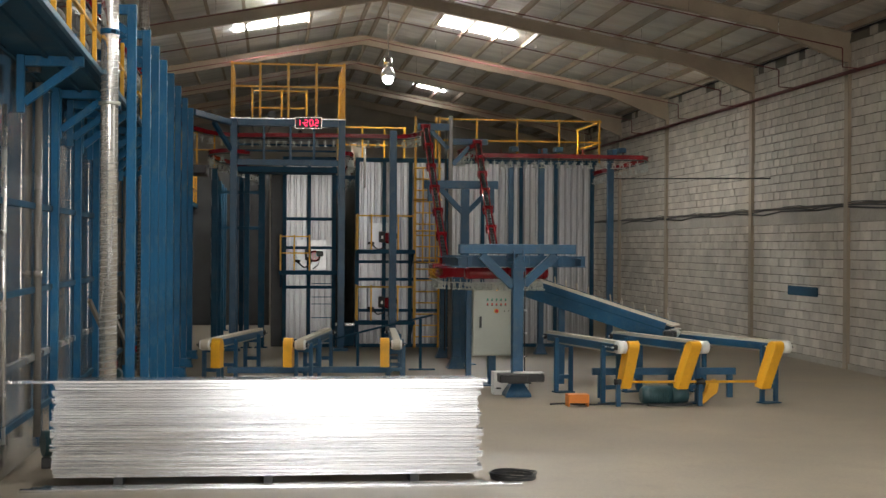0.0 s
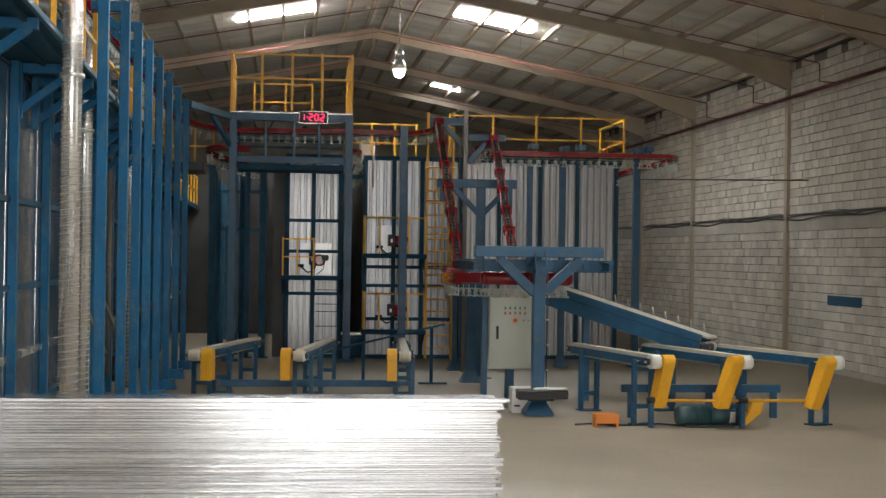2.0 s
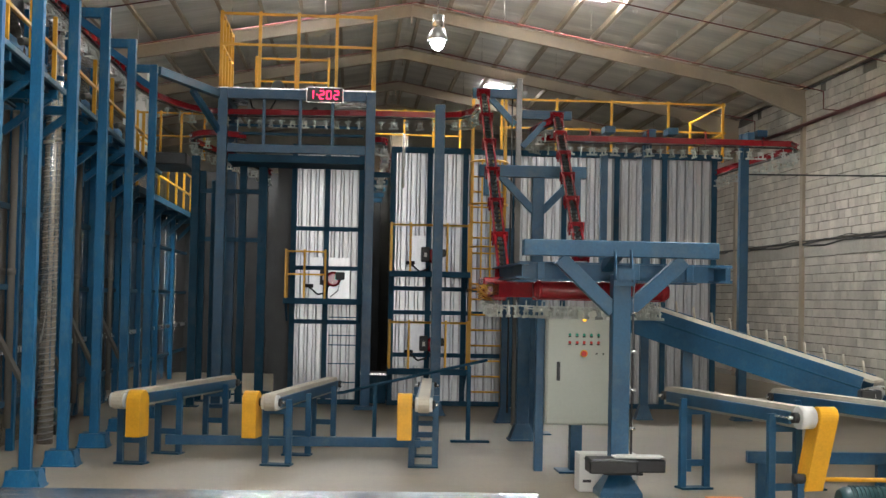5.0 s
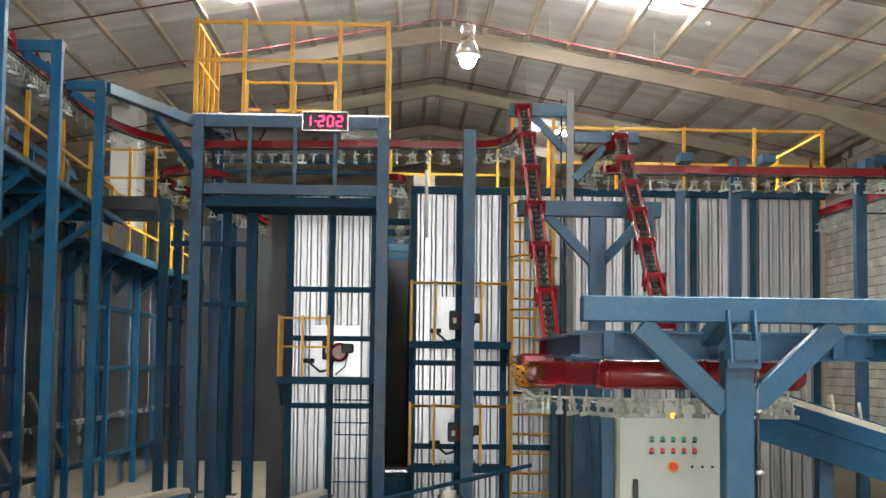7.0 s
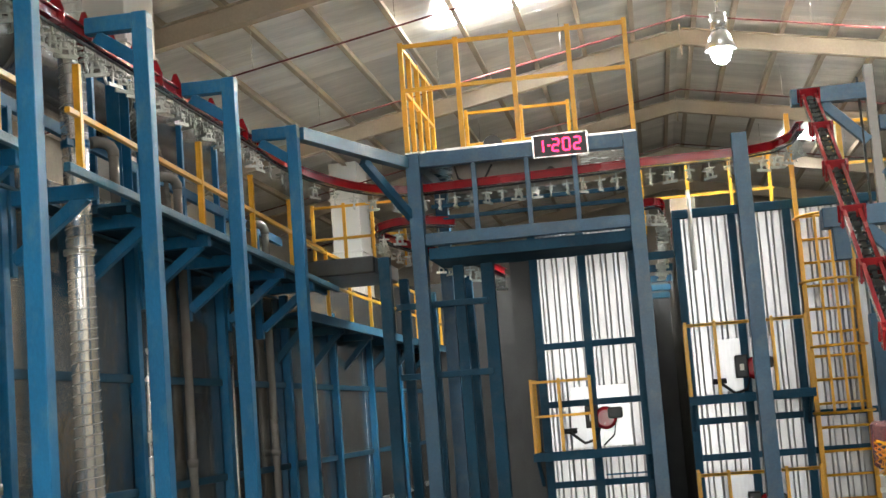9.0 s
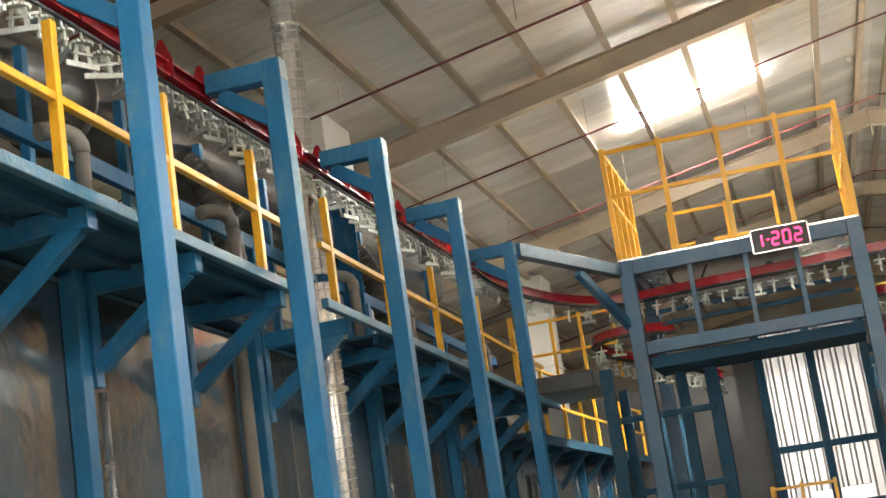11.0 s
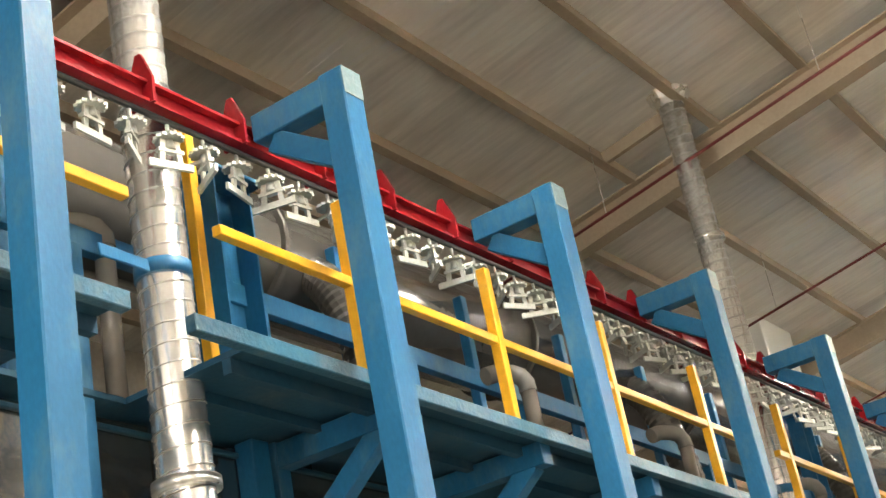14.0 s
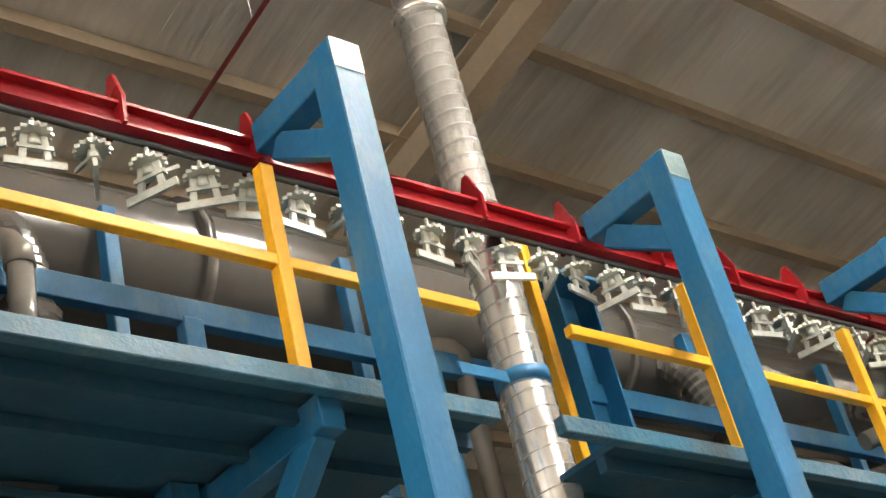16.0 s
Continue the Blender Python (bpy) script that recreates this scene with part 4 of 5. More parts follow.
rodpart("gauge", [(-1.25, GY + 0.69, 5.45), (-1.25, GY + 0.64, 5.45)], 0.06, DARK, g, "", 14)
barpart("tie_beam", (GX0, GY + 0.08, GZ - 0.1), (-3.76, 15.95, GZ - 0.06), 0.13, 0.14, BLUE_T, g)
barpart("tie_brace", (GX0 + 0.02, GY + 0.06, 4.95), (-3.35, 17.35, GZ - 0.16), 0.09, 0.1, BLUE_T, g)
guard_rail([(GX0 + 0.03, GY + 2.35), (GX0 + 0.03, GY + 0.04), (GX1 - 0.03, GY + 0.04), (GX1 - 0.03, GY + 2.35)],
           [(GX0 + 0.03, GY + y) for y in (0.04, 0.6, 1.2, 1.8, 2.35)] + [(GX0 + 0.03 + k * 0.69, GY + 0.04) for k in range(1, 4)] + [(GX1 - 0.03, GY + y) for y in (0.04, 0.6, 1.2, 1.8, 2.35)],
           GZ + 0.03, 1.36, "yellow guard rail round the gantry deck", 0.57, 0.06)
guard_rail([(GX0 + 0.5, GY + 2.4), (GX1 - 0.9, GY + 2.4)], [(GX0 + 0.5, GY + 2.4), (-1.7, GY + 2.4), (GX1 - 0.9, GY + 2.4)], GZ + 0.03, 0.95, "low yellow rail at the back of the gantry deck", 0.5, 0.05)
motor = thing("drive_motor", (-1.95, 18.9, GZ + 0.03), "dark drive motor on the gantry deck", "motor")
rodpart("body", [(-1.95, 18.75, GZ + 0.15), (-1.95, 19.1, GZ + 0.15)], 0.12, DARK, motor, "", 16)
boxpart("foot", (-2.05, 18.8, GZ + 0.028), (-1.85, 19.05, GZ + 0.06), DARK, motor)

# lit display with four red figures
sg = thing("led_display", (-1.07, GY - 0.05, 5.5), "black display with lit red figures in a silver frame", "display")
SX0, SX1, SZ0, SZ1 = -1.39, -0.74, 5.5, 5.77
boxpart("case", (SX0, GY - 0.075, SZ0), (SX1, GY - 0.001, SZ1), BLACK, sg)
for a, b in (((SX0, SZ0), (SX1, SZ0)), ((SX0, SZ1), (SX1, SZ1)), ((SX0, SZ0), (SX0, SZ1)), ((SX1, SZ0), (SX1, SZ1))):
    barpart("frame_bar", (a[0], GY - 0.078, a[1]), (b[0], GY - 0.078, b[1]), 0.02, 0.02, ZINC, sg)
SEG = {"1": "bc", "2": "abged", "0": "abcdef", "4": "fgbc"}


def figure(ch, x, z, w, h):
    bm = B()
    y0, y1, t = GY - 0.082, GY - 0.075, 0.017
    for s in SEG[ch]:
        if s in "agd":
            zz = {"a": z + h, "g": z + h / 2, "d": z}[s]
            bx(bm, x + t * 0.4, x + w - t * 0.4, y0, y1, zz - t / 2, zz + t / 2)
        else:
            xx = x if s in "ef" else x + w
            z0 = z if s in "ec" else z + h / 2
            bx(bm, xx - t / 2, xx + t / 2, y0, y1, z0 + t * 0.4, z0 + h / 2 - t * 0.4)
    part("figure", bm, LED, sg, "glowing red figure")


for ch, x in (("1", -1.35), ("2", -1.16), ("0", -1.03), ("2", -0.9)):
    figure(ch, x, 5.565, 0.078, 0.145)
barpart("dash", (-1.215, GY - 0.08, 5.638), (-1.185, GY - 0.08, 5.638), 0.008, 0.015, LED, sg)

# ---------------------------------------------------------------- tracks round the ovens
ARC = [(X_RAIL, 16.2, Z_RAIL), (X_RAIL + 0.05, 16.8, 5.58), (X_RAIL + 0.25, 17.5, 5.5), (X_RAIL + 0.6, 18.1, 5.42), (X_RAIL + 1.0, 18.45, 5.37), (-2.9, 18.55, 5.35)]
t = track("conveyor_track", ARC, "curved red conveyor track at the end of the row", True)
hang(ARC, 0.26)
LINE1 = [(-2.9, 18.55, 5.35), (-0.1, 18.2, 5.35), (1.05, 18.05, 5.33), (1.4, 17.85, 5.33), (1.58, 17.4, 5.34), (1.58, 16.6, 5.3)]
t = track("conveyor_track", LINE1, "red conveyor track through the gantry")
hang(LINE1, 0.2)
LOOP_L = [(-2.5, 18.7, 4.93), (-2.8, 18.5, 4.94), (-3.1, 18.42, 4.95), (-3.35, 18.5, 4.93), (-3.5, 18.75, 4.9), (-3.48, 19.1, 4.86), (-3.3, 19.5, 4.8), (-2.95, 20.0, 4.72), (-2.5, 20.6, 4.62), (-2.2, 21.4, 4.5)]
t = track("conveyor_track", LOOP_L, "red conveyor loop beside the gantry", True)
hang(LOOP_L, 0.16)
LOOP_M = [(-0.15, 18.9, 4.95), (0.02, 18.75, 4.93), (0.08, 19.1, 4.86), (0.05, 20.2, 4.7), (0.02, 22.0, 4.5)]
t = track("conveyor_track", LOOP_M, "red conveyor track that enters between the ovens", True)
hang(LOOP_M, 0.12)
LINE2 = [(2.75, 16.6, 4.8), (2.9, 16.5, 4.8), (7.0, 16.5, 4.8), (7.2, 16.8, 4.78), (7.1, 17.4, 4.74), (6.6, 18.6, 4.6), (6.2, 20.5, 4.45)]
t = track("conveyor_track", LINE2, "red conveyor track in front of the curing oven")
gussets(t, [(3.0, 16.5, 4.8), (7.0, 16.5, 4.8)], 1.0)
hang(LINE2, 0.19)
LOOP_T = [(2.72, 15.2, 4.95), (2.5, 15.5, 4.85), (2.4, 16.0, 4.8), (2.55, 16.5, 4.8), (2.75, 16.6, 4.8)]
t = track("conveyor_track", LOOP_T, "red curved track above the lift chain", True)
hang(LOOP_T, 0.14)


def frame_post(at, top, w, label, arm=None):
    x, y, _ = at
    p = thing("support_post", at, label, "steel post", "conveyor support posts")
    boxpart("shaft", (x - w / 2, y - w / 2, 0.02), (x + w / 2, y + w / 2, top), BLUE_T, p)
    bm = B()
    bx(bm, x - w * 1.1, x + w * 1.1, y - w * 1.1, y + w * 1.1, 0.0, 0.025)
    vs = []
    lo = [(x - w, y - w), (x + w, y - w), (x + w, y + w), (x - w, y + w)]
    hi = [(x - w * 0.55, y - w * 0.55), (x + w * 0.55, y - w * 0.55), (x + w * 0.55, y + w * 0.55), (x - w * 0.55, y + w * 0.55)]
    a = [bm.verts.new((*q, 0.02)) for q in lo]
    b = [bm.verts.new((*q, 0.24)) for q in hi]
    for k in range(4):
        bm.faces.new((a[k], a[(k + 1) % 4], b[(k + 1) % 4], b[k]))
    bm.faces.new(b)
    part("base", bm, BLUE_T, p)
    if arm:
        for q in arm:
            barpart("arm", (x, y, top - 0.08), (x + q[0], y + q[1], top - 0.08), 0.12, 0.14, BLUE_T, p)
            barpart("brace", (x, y, top - 0.5), (x + q[0] * 0.55, y + q[1] * 0.55, top - 0.14), 0.07, 0.08, BLUE_T, p)
    return p


frame_post((0.97, 17.2, 0), 5.4, 0.17, "blue post that carries the track between the ovens", [(0.0, 0.35)])
frame_post((4.57, 16.9, 0), 5.0, 0.14, "blue post under the oven track", [(0.0, -0.45)])
frame_post((3.83, 16.95, 0), 4.6, 0.12, "blue post beside the curing oven")
frame_post((6.3, 16.95, 0), 5.0, 0.15, "blue post at the far end of the oven track", [(0.0, -0.45)])
for x in (3.83, 4.92, 6.47):
    bm = B()
    bx(bm, x - 0.09, x + 0.09, 16.4, 16.8, 4.9, 5.02)
    solo("track_clamp", bm, BLUE_T, "small blue clamp block on the track", "clamp", "", "track clamps", bevel=0.01)
mb = thing("conduit", (6.5, 16.9, 3.9), "thin dark conduit run to the wall", "conduit")
rodpart("tube", [(6.38, 16.95, 4.3), (10.4, 17.0, 4.36)], 0.014, DARK, mb, "", 6)

# bare zinc column with two arms over the lift chains
tp = thing("lift_column", (2.15, 15.4, 0), "tall bright zinc column with blue arms above the lift chains", "steel column")
bm = B()
bx(bm, 2.1, 2.19, 15.36, 15.46, 0.0, 5.62)
part("column", bm, PIPE, tp, "", 0.006)
boxpart("left_arm", (1.38, 15.32, 5.28), (2.1, 15.46, 5.44), BLUE_T, tp)
boxpart("right_arm", (2.19, 15.32, 4.96), (3.0, 15.46, 5.1), BLUE_T, tp)
barpart("left_brace", (1.68, 15.39, 5.28), (2.08, 15.39, 4.86), 0.08, 0.1, BLUE_T, tp)
barpart("right_brace", (2.62, 15.39, 4.96), (2.2, 15.39, 4.5), 0.08, 0.1, BLUE_T, tp)
rodpart("conduit", [(2.03, 15.36, 0.2), (2.03, 15.36, 5.5)], 0.014, DARK, tp, "", 6)


def lift_chain(a, b, label):
    """A sloping lift: twin red channels tied by collars, with the chain between them."""
    a, b = Vector(a), Vector(b)
    l = thing("lift_chain", a, label, "chain lift", "chain lifts")
    d = (b - a).normalized()
    s = d.cross(Vector((0, 0, 1))).normalized()
    u = s.cross(d)
    for k in (-1, 1):
        barpart("channel", a + s * 0.06 * k, b + s * 0.06 * k, 0.035, 0.07, RED, l, "", u)
    n = int((b - a).length / 0.95)
    for i in range(n + 1):
        c = a + (b - a) * (i / n)
        bm = B()
        for k in (-1, 1):
            bar(bm, c + s * 0.088 * k - d * 0.06, c + s * 0.088 * k + d * 0.06, 0.016, 0.15, u)
        bar(bm, c - s * 0.1 - u * 0.075, c + s * 0.1 - u * 0.075, 0.03, 0.012, u)
        bar(bm, c - s * 0.11 - d * 0.06, c + s * 0.11 - d * 0.06, 0.012, 0.14, u)
        part("collar", bm, RED, l)
    bm = B()
    m = int((b - a).length / 0.13)
    for i in range(m):
        c = a + (b - a) * ((i + 0.5) / m)
        w = 0.035 if i % 2 else 0.055
        bar(bm, c - d * 0.05, c + d * 0.05, w, 0.03, u)
        rod(bm, [c - s * 0.06, c + s * 0.06], 0.012, 6)
    part("chain", bm, DARK, l, "dark greasy lift chain")
    bm = B()
    for i in range(int(m / 3)):
        c = a + (b - a) * ((i + 0.5) / (m / 3)) - u * 0.03
        rod(bm, [c - d * 0.07, c + d * 0.07], 0.022, 6)
    part("pendant", bm, CAST, l, "pale zinc hangers in the lift")


lift_chain((1.54, 15.2, 5.32), (1.35, 9.9, 2.3), "steep red chain lift down to the loading station")
lift_chain((2.74, 15.2, 4.98), (2.3, 9.9, 2.55), "second steep red chain lift up from the loading station")

# blue T-frame that steadies the lifts
tf = thing("chain_gallows", (2.29, 14.0, 0), "blue T-shaped steel frame holding the chain lifts", "steel frame")
boxpart("post", (2.2, 13.92, 0.02), (2.38, 14.08, 3.88), BLUE_T, tf)
boxpart("beam", (1.38, 13.9, 3.885), (3.02, 14.1, 4.06), BLUE_T, tf)
barpart("left_brace", (1.72, 14.0, 3.9), (2.26, 14.0, 3.34), 0.1, 0.11, BLUE_T, tf)
barpart("right_brace", (2.86, 14.0, 3.9), (2.32, 14.0, 3.34), 0.1, 0.11, BLUE_T, tf)
boxpart("left_drop", (1.46, 13.93, 3.6), (1.6, 14.07, 3.885), BLUE_T, tf)
boxpart("right_drop", (2.8, 13.88, 3.35), (2.93, 13.899, 3.99), BLUE_T, tf)
boxpart("foot", (2.05, 13.78, 0.0), (2.53, 14.22, 0.02), BLUE_T, tf)
frame_post((2.05, 15.9, 0), 3.2, 0.16, "blue post beneath the lift column")
frame_post((1.98, 13.0, 0), 2.3, 0.18, "blue post of the loading station")

# ---------------------------------------------------------------- loading station
TY = 7.3
ts = thing("loading_frame", (2.23, TY, 0), "heavy blue T-frame with braces at the loading station", "steel frame")
boxpart("column", (2.2, TY - 0.095, 0.02), (2.39, TY + 0.095, 2.3), BLUE_T, ts, "", 0.008)
boxpart("beam", (1.26, TY - 0.09, 2.48), (3.32, TY + 0.09, 2.65), BLUE_T, ts, "", 0.008)
barpart("left_brace", (1.65, TY, 2.46), (2.22, TY, 1.92), 0.14, 0.15, BLUE_T, ts, "", (0, 0, 1), 0.006)
barpart("right_brace", (2.96, TY, 2.46), (2.37, TY, 1.92), 0.14, 0.15, BLUE_T, ts, "", (0, 0, 1), 0.006)
bm = B()
for x in (2.21, 2.38):
    prism(bm, [(x, TY - 0.26, 2.22), (x, TY - 0.1, 2.22), (x, TY - 0.1, 2.56), (x, TY - 0.16, 2.56)], (-0.008, 0, 0), (0.008, 0, 0))
bx(bm, 2.19, 2.41, TY - 0.2, TY - 0.101, 2.18, 2.24)
bx(bm, 2.22, 2.38, TY - 0.26, TY - 0.24, 2.24, 2.36)
part("bolted_bracket", bm, BLUE_T, ts)
bm = B()
a = [bm.verts.new((2.295 + sx * 0.22, TY + sy * 0.22, 0.0)) for sx, sy in ((-1, -1), (1, -1), (1, 1), (-1, 1))]
b = [bm.verts.new((2.295 + sx * 0.22, TY + sy * 0.22, 0.05)) for sx, sy in ((-1, -1), (1, -1), (1, 1), (-1, 1))]
c = [bm.verts.new((2.295 + sx * 0.105, TY + sy * 0.105, 0.24)) for sx, sy in ((-1, -1), (1, -1), (1, 1), (-1, 1))]
for lo, hi in ((a, b), (b, c)):
    for k in range(4):
        bm.faces.new((lo[k], lo[(k + 1) % 4], hi[(k + 1) % 4], hi[k]))
bm.faces.new(a[::-1])
bm.faces.new(c)
part("base", bm, BLUE_T, ts)
rodpart("conduit", [(2.42, TY - 0.06, 0.2), (2.42, TY - 0.06, 2.2)], 0.012, DARK, ts, "thin dark conduit", 6)
for z in (0.7, 1.1, 1.5, 1.9):
    rodpart("clip", [(2.4, TY - 0.06, z), (2.46, TY - 0.06, z)], 0.018, ZINC, ts, "", 8)

st = thing("turn_frame", (2.4, 8.6, 2.2), "blue I-beam frame that carries the red turning unit", "steel frame")
for y in (8.1, 9.7):
    bm = B()
    ibeam(bm, (1.32, y, 2.34), (3.68, y, 2.34), 0.16, 0.2, 0.016)
    part("main_beam", bm, BLUE_T, st)
for x in (1.3, 3.5):
    bm = B()
    ibeam(bm, (x, 7.6, 2.33), (x, 10.2, 2.33), 0.14, 0.16, 0.014)
    part("side_beam", bm, BLUE_T, st)
for x in (1.55, 2.6, 3.2):
    boxpart("web_plate", (x - 0.04, 8.005, 2.25), (x + 0.04, 8.019, 2.43), BLUE_T, st)
barpart("tie", (2.29, TY + 0.09, 2.56), (2.29, 8.1, 2.4), 0.12, 0.12, BLUE_T, st)

tu = thing("turning_unit", (2.1, 8.0, 2.15), "glossy red turning wheel housing of the conveyor", "conveyor drive")
arc = [(1.15, 10.0, 2.18)] + [(2.1 - 0.95 * math.cos(a), 9.15 - 0.75 * math.sin(a), 2.13) for a in [k * math.pi / 10 for k in range(11)]] + [(3.05, 10.0, 2.18)]
bm = B()
isweep(bm, arc, 0.14, 0.17, 0.02)
part("curved_rail", bm, RED, tu)
rodpart("front_guard", [(1.5, 8.26, 2.13), (1.54, 8.26, 2.13), (2.98, 8.26, 2.13), (3.02, 8.26, 2.13)], [0.075, 0.1, 0.1, 0.075], RED, tu, "", 20)
for x in (1.56, 2.28, 2.94):
    rodpart("band", [(x - 0.02, 8.26, 2.13), (x + 0.02, 8.26, 2.13)], 0.112, RED, tu, "", 20)
boxpart("guard_rib", (1.5, 8.3, 2.02), (3.0, 8.36, 2.06), RED, tu)
boxpart("end_block", (1.05, 9.4, 2.0), (1.33, 10.1, 2.28), RED, tu, "", 0.02)
hang([(x, y, z - 0.03) for x, y, z in arc], 0.1)
hang([(1.55, 8.22, 2.1), (3.0, 8.22, 2.1)], 0.16)
rodpart("tangle", [(1.05 + 0.1 * math.sin(k * 2.3), 9.35 + 0.05 * math.cos(k * 1.7), 2.1 + 0.1 * math.sin(k * 1.3)) for k in range(30)], 0.006, YELLOW, tu, "tangle of thin yellow wire", 5)

cb = thing("control_cabinet", (2.2, 9.3, 0), "grey-green control cabinet with rows of push buttons", "control cabinet")
boxpart("case", (1.78, 9.18, 0.56), (2.62, 9.5, 1.93), GREYBOX, cb, "", 0.012)
door = boxpart("door", (1.8, 9.16, 0.58), (2.6, 9.182, 1.91), GREYBOX, cb, "", 0.006)
boxpart("handle", (1.91, 9.135, 1.08), (1.95, 9.162, 1.3), BLACK, door, "black lever handle")
for i in range(5):
    for z, m in ((1.62, GREENBTN), (1.53, REDBTN)):
        x = 2.06 + i * 0.085
        boxpart("button_plate", (x - 0.018, 9.154, z - 0.03), (x + 0.018, 9.162, z - 0.016), BLACK, door, "small dark name plate")
        rodpart("button", [(x, 9.165, z), (x, 9.142, z)], 0.017, m, door, "green push button" if m is GREENBTN else "red push button", 10)
rodpart("pilot_lamp", [(2.23, 9.165, 1.8), (2.23, 9.14, 1.8)], 0.022, AMBER, door, "lit amber pilot lamp", 12)
rodpart("stop_button", [(2.23, 9.165, 1.4), (2.23, 9.12, 1.4)], 0.032, REDBTN, door, "red stop button on a yellow ring", 14)
rodpart("stop_ring", [(2.23, 9.164, 1.4), (2.23, 9.152, 1.4)], 0.045, YELLOW, door, "", 14)
for x in (2.38, 2.46, 2.54):
    rodpart("switch", [(x, 9.165, 1.4), (x, 9.145, 1.4)], 0.011, BLACK, door, "", 8)
boxpart("stand", (2.1, 9.25, 0.02), (2.24, 9.4, 0.56), BLUE_T, cb, "blue post under the cabinet")
boxpart("stand_foot", (1.95, 9.1, 0.0), (2.39, 9.55, 0.02), BLUE_T, cb)
boxpart("side_stand", (1.68, 9.28, 0.0), (1.78, 9.4, 2.0), BLUE_T, cb)

# crate and odds and ends at the foot of the column
tb = thing("black_crate", (2.25, TY - 0.25, 0.2), "black plastic tray wedged on the column foot", "tray")
bm = B()
bx(bm, 1.93, 2.42, TY - 0.42, TY - 0.1, 0.27, 0.42)
bx(bm, 2.42, 2.72, TY - 0.36, TY - 0.06, 0.28, 0.41)
part("body", bm, BLACK, tb, "", 0.012)
boxpart("rim", (1.92, TY - 0.43, 0.385), (2.43, TY - 0.1, 0.4), BLACK, tb)
boxpart("shelf_bracket", (2.1, TY - 0.3, 0.245), (2.5, TY - 0.09, 0.27), DARK, tb, "dark bracket on the column")
bm = B()
bx(bm, 2.2, 2.66, TY - 0.36, TY - 0.12, 0.424, 0.436)
bx(bm, 2.24, 2.7, TY - 0.38, TY - 0.16, 0.437, 0.446)
solo("paper_sheet", bm, WHITE, "white papers lying on the black tray", "paper")
cardboard = thing("carton", (2.2, TY + 0.3, 0), "white carton with dark print behind the column base", "carton")
boxpart("box", (1.93, TY + 0.24, 0.0), (2.55, TY + 0.55, 0.4), WHITE, cardboard)
boxpart("print_bar", (1.97, TY + 0.236, 0.1), (2.06, TY + 0.24, 0.13), DARK, cardboard, "dark unreadable print")
boxpart("print_bar", (2.44, TY + 0.236, 0.1), (2.53, TY + 0.24, 0.13), DARK, cardboard, "dark unreadable print")

# ---------------------------------------------------------------- transfer conveyors


def belt_loop(bm, a, b, w, r):
    """A belt round two end rollers."""
    a, b = Vector(a), Vector(b)
    d = (b - a).normalized()
    s = d.cross(Vector((0, 0, 1))).normalized()
    u = Vector((0, 0, 1))
    ring = []
    for k in range(9):
        q = math.pi / 2 + k * math.pi / 8
        ring.append(a + d * (r * math.cos(q)) + u * (r * math.sin(q)))
    for k in range(9):
        q = -math.pi / 2 + k * math.pi / 8
        ring.append(b + d * (r * math.cos(q)) + u * (r * math.sin(q)))
    lo = [bm.verts.new(p - s * w / 2) for p in ring]
    hi = [bm.verts.new(p + s * w / 2) for p in ring]
    n = len(ring)
    for k in range(n):
        bm.faces.new((lo[k], lo[(k + 1) % n], hi[(k + 1) % n], hi[k]))
    bm.faces.new(lo[::-1])
    bm.faces.new(hi)


